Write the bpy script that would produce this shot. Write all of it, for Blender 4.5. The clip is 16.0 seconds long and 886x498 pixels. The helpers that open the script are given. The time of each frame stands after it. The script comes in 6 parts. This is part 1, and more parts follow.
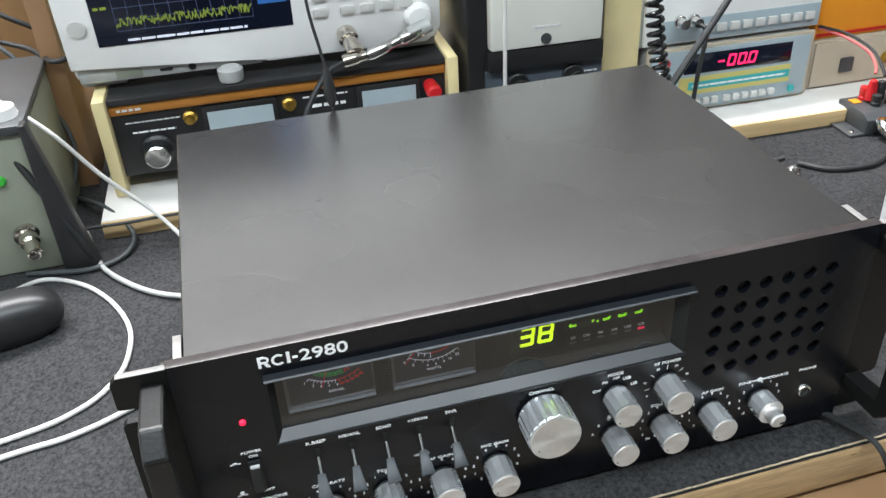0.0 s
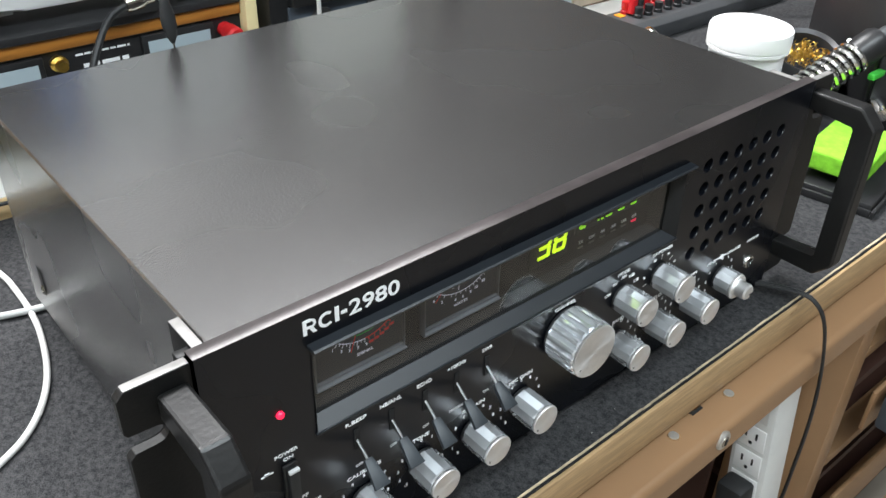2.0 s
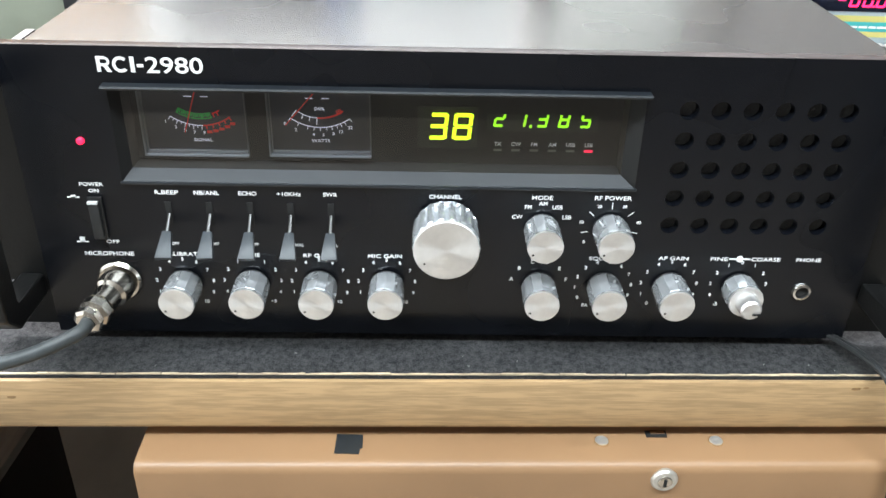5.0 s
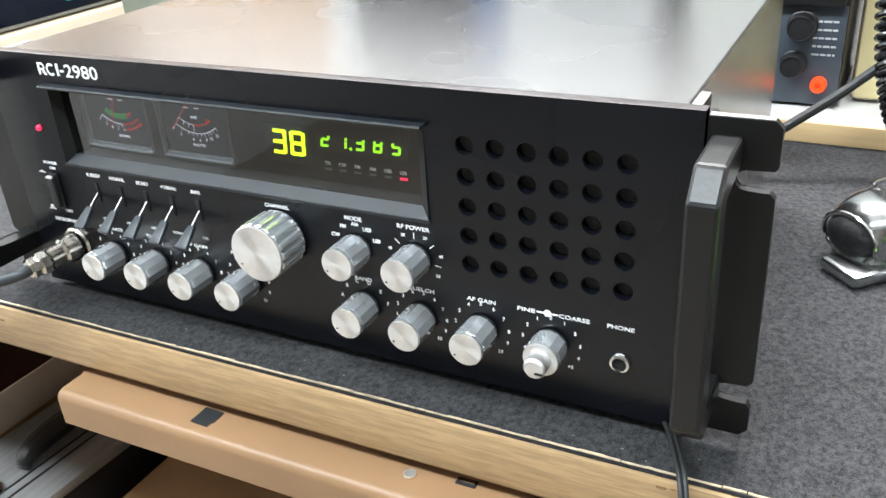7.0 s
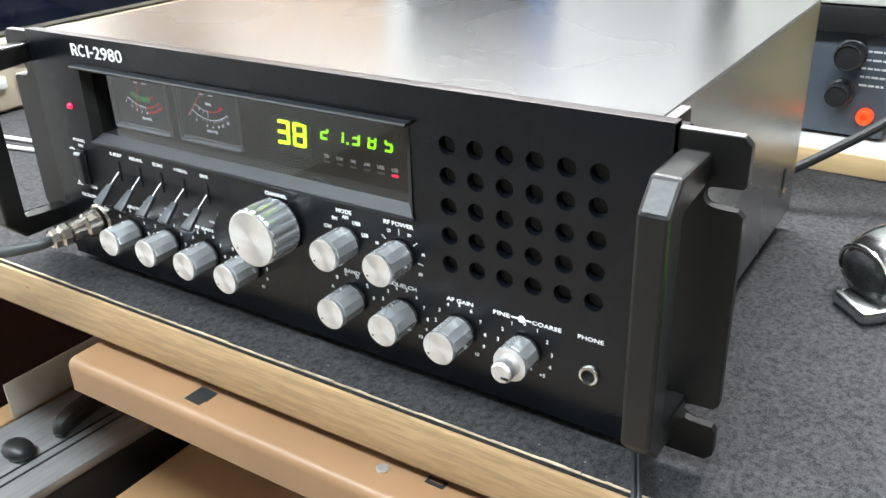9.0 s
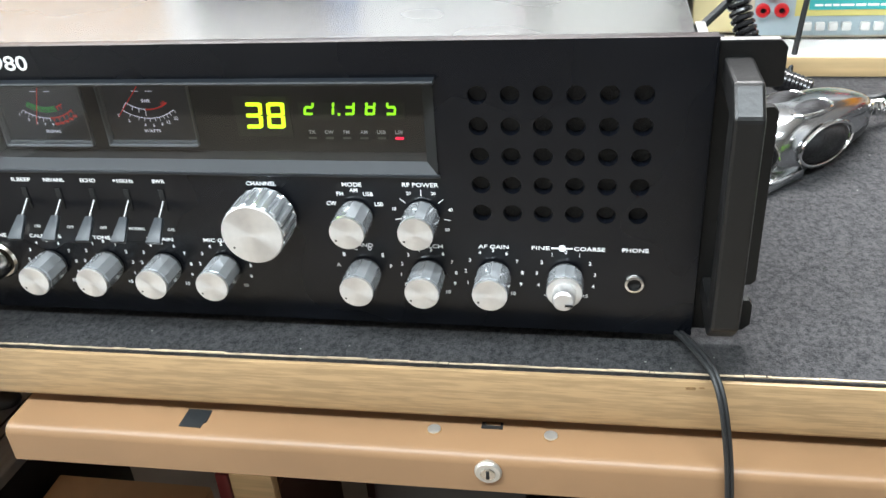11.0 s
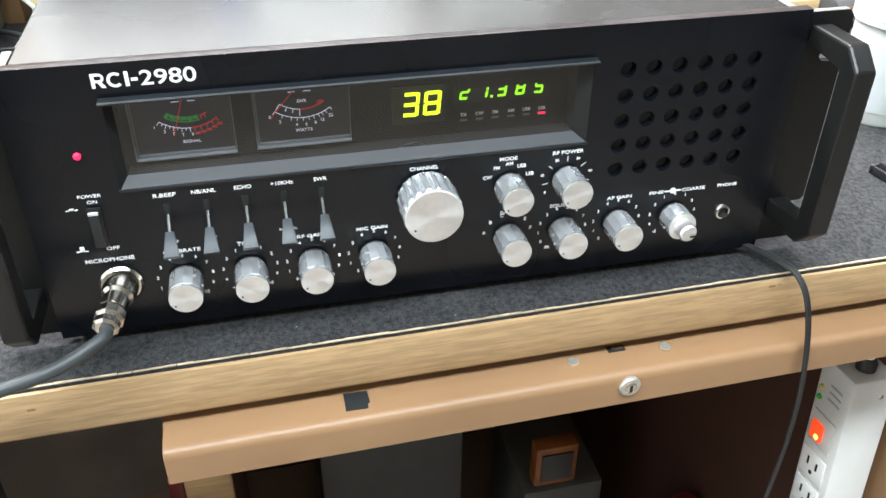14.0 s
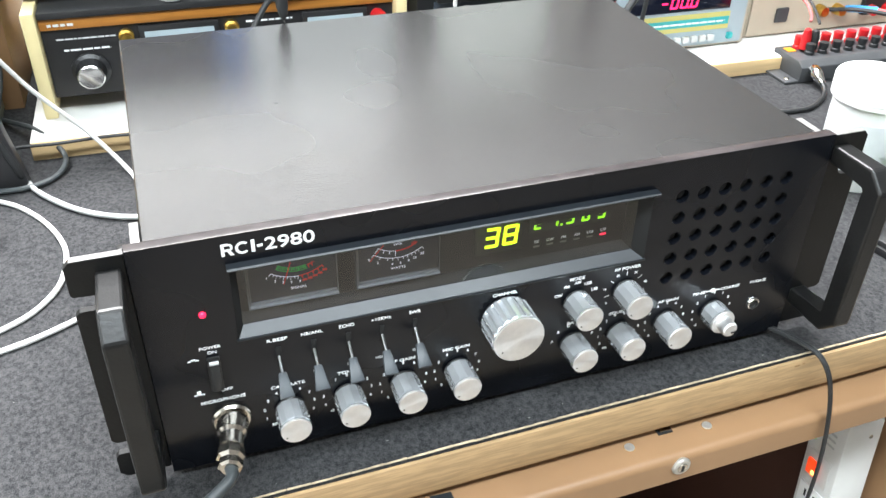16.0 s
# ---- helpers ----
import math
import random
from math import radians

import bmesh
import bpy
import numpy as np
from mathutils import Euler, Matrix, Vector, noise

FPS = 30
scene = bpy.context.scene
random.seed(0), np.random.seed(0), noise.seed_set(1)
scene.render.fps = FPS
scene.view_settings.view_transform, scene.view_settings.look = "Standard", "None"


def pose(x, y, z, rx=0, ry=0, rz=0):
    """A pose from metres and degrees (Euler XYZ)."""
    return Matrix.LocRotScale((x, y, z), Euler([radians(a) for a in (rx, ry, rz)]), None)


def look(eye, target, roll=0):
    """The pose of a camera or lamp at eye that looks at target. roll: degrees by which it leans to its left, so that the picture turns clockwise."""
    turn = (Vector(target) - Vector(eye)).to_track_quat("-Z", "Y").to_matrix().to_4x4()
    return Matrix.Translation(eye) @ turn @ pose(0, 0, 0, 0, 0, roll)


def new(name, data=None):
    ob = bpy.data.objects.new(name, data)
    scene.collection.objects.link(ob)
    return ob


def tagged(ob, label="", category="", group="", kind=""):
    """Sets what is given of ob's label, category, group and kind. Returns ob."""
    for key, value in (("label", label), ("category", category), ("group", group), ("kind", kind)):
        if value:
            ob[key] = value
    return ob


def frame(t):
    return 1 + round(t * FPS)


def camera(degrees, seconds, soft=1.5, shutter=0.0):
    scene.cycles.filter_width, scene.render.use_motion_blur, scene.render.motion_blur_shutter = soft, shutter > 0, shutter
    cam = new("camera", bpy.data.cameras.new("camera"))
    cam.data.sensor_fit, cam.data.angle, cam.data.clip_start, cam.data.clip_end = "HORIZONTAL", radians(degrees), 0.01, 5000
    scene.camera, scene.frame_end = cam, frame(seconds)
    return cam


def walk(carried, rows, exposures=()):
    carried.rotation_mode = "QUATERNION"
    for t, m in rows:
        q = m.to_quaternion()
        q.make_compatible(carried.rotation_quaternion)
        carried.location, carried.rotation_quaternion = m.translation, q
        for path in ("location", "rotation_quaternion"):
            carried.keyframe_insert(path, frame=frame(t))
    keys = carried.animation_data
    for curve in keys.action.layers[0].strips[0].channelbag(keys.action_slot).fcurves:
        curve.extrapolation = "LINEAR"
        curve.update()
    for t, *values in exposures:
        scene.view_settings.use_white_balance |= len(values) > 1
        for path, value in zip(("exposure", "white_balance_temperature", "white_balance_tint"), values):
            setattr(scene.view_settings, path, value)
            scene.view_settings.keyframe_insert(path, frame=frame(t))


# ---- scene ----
cam = camera(54.7, 16.0)
PATH = [
    (0, (-0.13, -0.31, 0.368), (0.268, 1.324, -0.715), -3.1),
    (0.5, (-0.194, -0.261, 0.367), (0.579, 1.224, -0.727), -1.1),
    (1, (-0.222, -0.233, 0.365), (0.783, 1.068, -0.774), -0.6),
    (1.5, (-0.247, -0.21, 0.351), (0.806, 1.038, -0.804), -1.2),
    (2, (-0.254, -0.201, 0.305), (0.829, 1.059, -0.809), 1.3),
    (2.5, (-0.257, -0.208, 0.27), (0.79, 1.172, -0.731), 1.2),
    (3, (-0.242, -0.214, 0.212), (0.791, 1.201, -0.752), 2.3),
    (3.5, (-0.212, -0.246, 0.181), (0.548, 1.337, -0.777), 0.0),
    (4, (-0.138, -0.294, 0.193), (0.42, 1.382, -0.745), 3.1),
    (4.5, (-0.065, -0.323, 0.213), (0.169, 1.4, -0.774), 1.7),
    (5, (-0.015, -0.325, 0.228), (0.029, 1.404, -0.776), 1.5),
    (5.2, (-0.003, -0.331, 0.236), (0.032, 1.406, -0.756), 1.3),
    (7.3, (0.254, -0.268, 0.219), (-0.737, 1.221, -0.677), -4.3),
    (7.5, (0.261, -0.26, 0.217), (-0.786, 1.191, -0.675), -4.0),
    (8, (0.284, -0.254, 0.215), (-0.775, 1.189, -0.678), -3.0),
    (8.2, (0.287, -0.25, 0.215), (-0.784, 1.185, -0.676), -2.9),
    (10.3, (0.192, -0.313, 0.222), (-0.443, 1.377, -0.638), -2.4),
    (10.5, (0.178, -0.316, 0.223), (-0.367, 1.396, -0.657), -3.1),
    (11, (0.139, -0.321, 0.223), (-0.21, 1.377, -0.776), -4.2),
    (11.5, (0.096, -0.329, 0.229), (-0.11, 1.379, -0.791), -4.5),
    (12, (0.059, -0.336, 0.241), (0.037, 1.371, -0.8), -2.1),
    (12.5, (0.018, -0.346, 0.249), (0.133, 1.346, -0.812), -0.7),
    (13, (-0.022, -0.347, 0.252), (0.196, 1.297, -0.865), -0.4),
    (13.5, (-0.052, -0.345, 0.26), (0.265, 1.279, -0.864), 0.9),
    (14, (-0.081, -0.346, 0.258), (0.311, 1.265, -0.861), 0.6),
    (14.5, (-0.109, -0.346, 0.267), (0.359, 1.248, -0.847), 0.9),
    (15, (-0.134, -0.342, 0.281), (0.394, 1.238, -0.826), 1.2),
    (15.5, (-0.153, -0.329, 0.304), (0.406, 1.233, -0.813), 0.7),
    (16, (-0.157, -0.318, 0.332), (0.409, 1.231, -0.799), 1.3),
]
walk(cam, [(t, look(eye, target, roll)) for t, eye, target, roll in PATH],
     [(0, -0.80), (1, -1.00), (2, -0.84), (2.5, -0.72), (3, -0.28), (3.5, 0.0), (4, 0.04), (5.2, 0.02), (8, 0.02), (12, 0.04), (14.5, 0.06), (16, 0.04)])
# ---------- light ----------
BENCH = -0.012          # top of the mat
FLOOR = -0.77
CEIL = 1.75
world = bpy.data.worlds.new("world")
scene.world = world
world.use_nodes = True
world.node_tree.nodes["Background"].inputs[0].default_value = (0.9, 0.95, 1.0, 1)
world.node_tree.nodes["Background"].inputs[1].default_value = 0.05


def tube_light(x, y, z, sx, sy, watts, colour):
    lamp = bpy.data.lights.new("ceiling_light", "AREA")
    lamp.shape, lamp.size, lamp.size_y, lamp.energy, lamp.color = "RECTANGLE", sx, sy, watts, colour
    ob = new("fluorescent_lamp", lamp)
    ob.location = (x, y, z)
    return ob


tube_light(-0.25, 0.86, CEIL - 0.06, 2.0, 0.3, 172, (0.97, 0.98, 1.0))
tube_light(-0.35, -0.80, CEIL - 0.06, 2.4, 0.3, 96, (0.84, 0.94, 1.0))

# ---------- materials ----------


def material(name, colour, rough=0.5, metal=0.0, grain=0.0, scale=40.0, bump=0.0, bump_scale=400.0, var=None,
             stretch=(1, 1, 1), emit=0.0, coat=0.0, trans=0.0, spec=0.5, alpha=1.0, broad=0.13):
    """A principled material with colour variation at two scales and fine relief."""
    m = bpy.data.materials.new(name)
    m.use_nodes = True
    nt = m.node_tree
    p = nt.nodes["Principled BSDF"]
    c = (*colour, 1)
    p.inputs["Base Color"].default_value = c
    p.inputs["Roughness"].default_value = rough
    p.inputs["Metallic"].default_value = metal
    p.inputs["Coat Weight"].default_value = coat
    p.inputs["Transmission Weight"].default_value = trans
    p.inputs["Specular IOR Level"].default_value = spec
    p.inputs["Alpha"].default_value = alpha
    if emit:
        p.inputs["Emission Color"].default_value = c
        p.inputs["Emission Strength"].default_value = emit
    tc = nt.nodes.new("ShaderNodeTexCoord")
    mp = nt.nodes.new("ShaderNodeMapping")
    mp.inputs["Scale"].default_value = stretch
    nt.links.new(tc.outputs["Object"], mp.inputs[0])
    if grain:
        n1, n2 = nt.nodes.new("ShaderNodeTexNoise"), nt.nodes.new("ShaderNodeTexNoise")
        n1.inputs["Scale"].default_value, n2.inputs["Scale"].default_value = scale, scale * broad
        n1.inputs["Detail"].default_value = 8
        add = nt.nodes.new("ShaderNodeMath")
        add.operation = "ADD"
        ramp = nt.nodes.new("ShaderNodeValToRGB")
        ramp.color_ramp.elements[0].position, ramp.color_ramp.elements[1].position = 0.75, 1.25
        half = nt.nodes.new("ShaderNodeMath")
        half.operation, half.inputs[1].default_value = "MULTIPLY", 0.5
        lo = tuple(v * (1 - grain) for v in colour) if var is None else var
        hi = tuple(min(1, v * (1 + grain)) for v in colour)
        ramp.color_ramp.elements[0].color, ramp.color_ramp.elements[1].color = (*lo, 1), (*hi, 1)
        ramp.color_ramp.elements[0].position, ramp.color_ramp.elements[1].position = 0.36, 0.64
        for n in (n1, n2):
            nt.links.new(mp.outputs[0], n.inputs["Vector"])
        nt.links.new(n1.outputs["Fac"], add.inputs[0])
        nt.links.new(n2.outputs["Fac"], add.inputs[1])
        nt.links.new(add.outputs[0], half.inputs[0])
        nt.links.new(half.outputs[0], ramp.inputs[0])
        nt.links.new(ramp.outputs[0], p.inputs["Base Color"])
        rr = nt.nodes.new("ShaderNodeMapRange")
        rr.inputs["To Min"].default_value, rr.inputs["To Max"].default_value = max(0.02, rough - 0.08), min(1, rough + 0.1)
        nt.links.new(n2.outputs["Fac"], rr.inputs["Value"])
        nt.links.new(rr.outputs[0], p.inputs["Roughness"])
    if bump:
        nb = nt.nodes.new("ShaderNodeTexNoise")
        nb.inputs["Scale"].default_value, nb.inputs["Detail"].default_value = bump_scale, 3
        bn = nt.nodes.new("ShaderNodeBump")
        bn.inputs["Strength"].default_value, bn.inputs["Distance"].default_value = min(1, bump), 0.0006
        nt.links.new(mp.outputs[0], nb.inputs["Vector"])
        nt.links.new(nb.outputs["Fac"], bn.inputs["Height"])
        nt.links.new(bn.outputs[0], p.inputs["Normal"])
    return m


def brushed(name, colour, rough, axis="Y", metal=1.0):
    m = material(name, colour, rough, metal, 0.06, 300)
    p = m.node_tree.nodes["Principled BSDF"]
    p.inputs["Anisotropic"].default_value = 0.85
    tan = m.node_tree.nodes.new("ShaderNodeTangent")
    tan.direction_type, tan.axis = "RADIAL", axis
    m.node_tree.links.new(tan.outputs[0], p.inputs["Tangent"])
    return m


COVER = material("textured_black_paint", (0.010, 0.0095, 0.0092), 0.26, 0, 0.12, 60, 0.18, 900, spec=0.6, coat=1.0)
COVER.node_tree.nodes["Principled BSDF"].inputs["Coat Roughness"].default_value = 0.25
COVER.node_tree.nodes["Principled BSDF"].inputs["Coat IOR"].default_value = 2.0
for node in list(COVER.node_tree.nodes):
    if node.type == "BUMP":
        COVER.node_tree.links.new(node.outputs[0], COVER.node_tree.nodes["Principled BSDF"].inputs["Coat Normal"])
PANEL = material("black_anodised_panel", (0.0034, 0.0042, 0.0064), 0.26, 0, 0.15, 90, 0.0, 900, spec=0.40)
pp = PANEL.node_tree.nodes["Principled BSDF"]
pp.inputs["Anisotropic"].default_value = 0.8
pv = PANEL.node_tree.nodes.new("ShaderNodeCombineXYZ")
pv.inputs[0].default_value = 1.0
PANEL.node_tree.links.new(pv.outputs[0], pp.inputs["Tangent"])
PANEL_EDGE = material("paler_panel_edge", (0.05, 0.042, 0.042), 0.3, 0.2, 0.3, 120)
EAR = material("black_bracket_paint", (0.006, 0.006, 0.006), 0.40, 0, 0.15, 80, 0.2, 700, spec=0.32)
HANDLE = material("worn_black_handle", (0.009, 0.009, 0.009), 0.30, 0.05, 0.3, 70, 0.15, 500, spec=0.42)
HOLE = material("dark_cavity", (0.006, 0.006, 0.006), 0.8)
CLOTH = material("speaker_cloth", (0.036, 0.037, 0.038), 0.75, 0, 0.4, 900, 0.8, 1800)
KNOB_SIDE = material("satin_knob_side", (0.80, 0.83, 0.86), 0.13, 0.72)
KNOB_FACE = brushed("spun_aluminium", (0.80, 0.79, 0.78), 0.40, metal=0.8)
CHROME = material("chrome", (0.72, 0.72, 0.71), 0.12, 1.0)
LOCK = material("pale_nickel_lock", (0.60, 0.58, 0.54), 0.35, 0.7, 0.1, 200)
NICKEL = material("nickel_plate", (0.62, 0.58, 0.52), 0.2, 1.0, 0.1, 200)
INK = material("white_print", (0.93, 0.94, 0.95), 0.6)
# bracket wear, made paler to include the light on its top faces
LIT_WORN_EDGE = material("lit_worn_bracket_edge", (0.24, 0.23, 0.22), 0.42, 0.2, 0.25, 220)
INK_DIM = material("grey_print", (0.66, 0.67, 0.68), 0.6)
INK_RED = material("red_print", (0.80, 0.05, 0.04), 0.6, emit=0.2)
INK_GREEN = material("green_print", (0.05, 0.45, 0.10), 0.6, emit=0.2)
# slight glow added to the print to make up for dim light under the visor
LEGEND = material("glowing_legend", (0.85, 0.87, 0.92), 0.6, emit=0.13)
INK_LIT = material("lit_print", (0.75, 0.78, 0.9), 0.6, emit=0.5)
DIAL = material("meter_dial", (0.070, 0.078, 0.096), 0.7)
METER_RIM = material("meter_clear_rim", (0.20, 0.215, 0.235), 0.2, 0, 0.1, 100)
LEDGE = material("bezel_grey_plastic", (0.014, 0.017, 0.021), 0.36, 0, 0.1, 90)
LINT = material("grey_lint", (0.20, 0.20, 0.19), 0.9)
STEM = material("dull_steel_stem", (0.20, 0.20, 0.20), 0.34, 1.0)
LEVER = material("grey_lever_plastic", (0.036, 0.043, 0.050), 0.42, 0, 0.1, 200)
SEG = material("yellow_green_segment", (0.70, 1.0, 0.02), 0.5, emit=2.0)
SEG_G = material("green_segment", (0.40, 1.0, 0.02), 0.5, emit=1.1)
SEG_BACK = material("display_backing", (0.010, 0.012, 0.008), 0.5)
RED_LED = material("red_led", (1.0, 0.02, 0.08), 0.4, emit=1.7)
ORANGE_LED = material("orange_neon", (1.0, 0.07, 0.015), 0.4, emit=0.9)
NEON = material("neon_glow", (1.0, 0.45, 0.12), 0.4, emit=3.0)
CYAN_SEG = material("cyan_segment", (0.05, 0.9, 0.75), 0.4, emit=1.6)
RED_SEG = material("red_segment", (1.0, 0.02, 0.12), 0.4, emit=3.0)
RUBBER = material("black_rubber", (0.018, 0.019, 0.02), 0.5, 0, 0.2, 150)
GREY_RUBBER = material("grey_rubber_cable", (0.045, 0.052, 0.055), 0.5, 0, 0.2, 150)
MAT = material("charcoal_carpet", (0.036, 0.0355, 0.0365), 0.95, 0, 0.75, 1400, 0.8, 1300, var=(0.015, 0.0155, 0.0168), stretch=(1.0, 0.8, 1), spec=0.15, broad=0.30)
OAK = material("oak_laminate", (0.405, 0.270, 0.140), 0.45, 0, 0.15, 90, 0.12, 90, stretch=(0.9, 13, 13), broad=0.3)
KNOT = material("wood_knot", (0.27, 0.16, 0.07), 0.5, 0, 0.4, 400)
for node in OAK.node_tree.nodes:
    if node.type == "VALTORGB":
        node.color_ramp.elements[0].position, node.color_ramp.elements[1].position = 0.42, 0.57
PINE = material("pine_board", (0.68, 0.48, 0.25), 0.55, 0, 0.2, 30, 0.15, 200, stretch=(0.3, 5, 5))
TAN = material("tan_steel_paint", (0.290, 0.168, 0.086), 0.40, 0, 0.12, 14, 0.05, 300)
# TAN with under-bench shade put into the colour; also dark print on one case
TAN_SHADE = material("shaded_tan_paint", (0.060, 0.026, 0.018), 0.5, 0, 0.2, 12)
BLACK_TAPE = material("black_tape", (0.015, 0.018, 0.02), 0.5, 0, 0.2, 200)
WHITE_BOARD = material("white_shelf_paint", (0.74, 0.73, 0.70), 0.5, 0, 0.08, 20)
CREAM = material("cream_plastic", (0.78, 0.66, 0.36), 0.4, 0, 0.08, 40)
BLACK_PLASTIC = material("black_plastic", (0.017, 0.017, 0.018), 0.38, 0, 0.2, 60, 0.1, 500)
BLACK_METAL = material("black_sheet_metal", (0.03, 0.03, 0.032), 0.4, 0.2, 0.2, 50)
ORANGE_WOOD = material("orange_wood_trim", (0.42, 0.17, 0.03), 0.4, 0, 0.3, 40, stretch=(0.4, 6, 6))
WHITE_PLASTIC = material("white_instrument_plastic", (0.86, 0.86, 0.85), 0.4, 0, 0.05, 25)
GREY_PLASTIC = material("light_grey_plastic", (0.42, 0.43, 0.42), 0.45, 0, 0.1, 30)
BUTTON = material("pale_button", (0.62, 0.62, 0.60), 0.45, 0, 0.05, 40)
SCREEN = material("lcd_screen", (0.006, 0.009, 0.022), 0.12)
SCREEN_BLUE = material("lcd_blue", (0.03, 0.13, 0.40), 0.3, emit=0.5)
SCREEN_GRID = material("lcd_grid", (0.10, 0.13, 0.22), 0.4, emit=0.15)
TRACE = material("lcd_trace", (0.25, 0.33, 0.05), 0.4, emit=0.35)
BEIGE = material("beige_enamel", (0.50, 0.43, 0.33), 0.5, 0, 0.12, 20)
BLUE_GREY = material("blue_grey_panel", (0.06, 0.075, 0.095), 0.5, 0, 0.15, 40)
PALE_FACE = material("white_meter_face", (0.80, 0.80, 0.74), 0.4, 0, 0.03, 20)
TEAL = material("teal_print", (0.05, 0.42, 0.42), 0.5)
YELLOW = material("yellow_print", (0.62, 0.55, 0.18), 0.5)
SLATE = material("pale_blue_face", (0.38, 0.46, 0.50), 0.5, 0, 0.06, 30)
ORANGE = material("orange_enamel", (0.80, 0.30, 0.02), 0.42, 0, 0.1, 20)
RED = material("red_plastic", (0.55, 0.015, 0.02), 0.35, 0, 0.1, 60)
GREY_METAL = material("grey_hammered_box", (0.075, 0.078, 0.082), 0.42, 0.3, 0.15, 50, 0.2, 300)
# charger grey and orange are darkened to carry the shade under the bench
CHARGER = material("shaded_grey_housing", (0.060, 0.062, 0.058), 0.5, 0, 0.2, 30)
SHADED_ORANGE = material("shaded_orange_plastic", (0.20, 0.060, 0.012), 0.45, 0, 0.25, 60)
DARK_RED = material("dark_red_enamel", (0.12, 0.010, 0.010), 0.4, 0, 0.2, 40)
OLIVE = material("grey_green_enamel", (0.26, 0.28, 0.22), 0.5, 0, 0.12, 30)
TUB = material("white_tub_plastic", (0.84, 0.84, 0.83), 0.4, 0, 0.03, 20)
PAPER = material("pale_paper_label", (0.66, 0.68, 0.70), 0.6, 0, 0.1, 60)
BRASS = material("brass_wool", (0.62, 0.40, 0.09), 0.3, 1.0, 0.3, 200)
SPONGE = material("green_sponge", (0.22, 0.58, 0.04), 0.9, 0, 0.25, 160, 1.0, 260, spec=0.1)
SILVER = material("silver_paint", (0.46, 0.47, 0.48), 0.17, 1.0, 0.1, 60)
MESH = material("dark_mic_grille", (0.022, 0.022, 0.024), 0.45, 0.5, 0.9, 900, 1.0, 1600)
WHITE_CABLE = material("pale_grey_cable", (0.62, 0.61, 0.59), 0.45, 0, 0.1, 80)
GREEN_WIRE = material("green_plastic", (0.05, 0.45, 0.05), 0.5)
BLUE_WIRE = material("blue_plastic", (0.05, 0.30, 0.62), 0.5)
PINK_WIRE = material("red_cable", (0.55, 0.12, 0.12), 0.4)
CARD = material("brown_cardboard", (0.42, 0.25, 0.12), 0.8, 0, 0.15, 18)
ALU = material("scuffed_aluminium", (0.36, 0.365, 0.37), 0.45, 0.6, 0.2, 30, stretch=(6, 0.5, 1))
PALE_CARD = material("pale_board_flap", (0.70, 0.62, 0.52), 0.8, 0, 0.08, 20)
REFLECTOR = material("pale_reflector_board", (0.82, 0.81, 0.79), 0.6, 0, 0.08, 5)
DARK_WALL = material("dark_painted_wall", (0.15, 0.145, 0.14), 0.7, 0, 0.2, 5)
WALL = material("painted_wall", (0.82, 0.82, 0.80), 0.8, 0, 0.08, 4)
CEILING = material("white_ceiling", (0.80, 0.80, 0.78), 0.9, 0, 0.04, 4)
GLOSS_RUBBER = material("glossy_black_cord", (0.014, 0.014, 0.015), 0.2)
PANELLING = material("wood_panelling", (0.15, 0.135, 0.12), 0.6, 0, 0.3, 6)
RAW_EDGE = material("raw_frayed_edge", (0.50, 0.40, 0.27), 0.8, 0, 0.4, 160)
FLOORMAT = material("brown_floor", (0.27, 0.235, 0.195), 0.7, 0, 0.25, 8)
STRIP = material("pale_grey_strip", (0.66, 0.66, 0.64), 0.4, 0, 0.05, 40)

GLASS = bpy.data.materials.new("smoked_window")
GLASS.use_nodes = True
gt = GLASS.node_tree
gt.nodes.remove(gt.nodes["Principled BSDF"])
g_tr, g_gl, g_mix, g_lw = (gt.nodes.new(n) for n in ("ShaderNodeBsdfTransparent", "ShaderNodeBsdfGlossy", "ShaderNodeMixShader", "ShaderNodeFresnel"))
g_tr.inputs[0].default_value = (0.90, 0.91, 0.93, 1)
g_gl.inputs["Roughness"].default_value = 0.03
g_lw.inputs[0].default_value = 1.85
gt.links.new(g_lw.outputs[0], g_mix.inputs[0])
gt.links.new(g_tr.outputs[0], g_mix.inputs[1])
gt.links.new(g_gl.outputs[0], g_mix.inputs[2])
gt.links.new(g_mix.outputs[0], gt.nodes["Material Output"].inputs[0])

# ---------- mesh helpers ----------


def thing(name, at, label, category, group="", kind=""):
    ob = new(name)
    ob.location = at
    ob.empty_display_size = 0.02
    return tagged(ob, label, category, group, kind)


def root_place(ob):
    while ob.parent:
        ob = ob.parent
    return Vector(ob.location)


def finish(bm, mat, name, smooth):
    bmesh.ops.recalc_face_normals(bm, faces=bm.faces[:])
    me = bpy.data.meshes.new(name)
    bm.to_mesh(me)
    bm.free()
    me.materials.append(mat)
    if smooth:
        for p in me.polygons:
            p.use_smooth = True
        me.set_sharp_from_angle(angle=radians(35))
    return me


def part(name, bm, mat, parent, label="", smooth=True):
    """Links a bmesh, built at its place in the world, as one mesh under a thing or a part."""
    bm.transform(Matrix.Translation(-root_place(parent)))
    ob = new(name, finish(bm, mat, name, smooth))
    ob.parent = parent
    return tagged(ob, label)


def solid(name, bm, mat, label, category, group="", kind="", smooth=True):
    return tagged(new(name, finish(bm, mat, name, smooth)), label, category, group, kind)


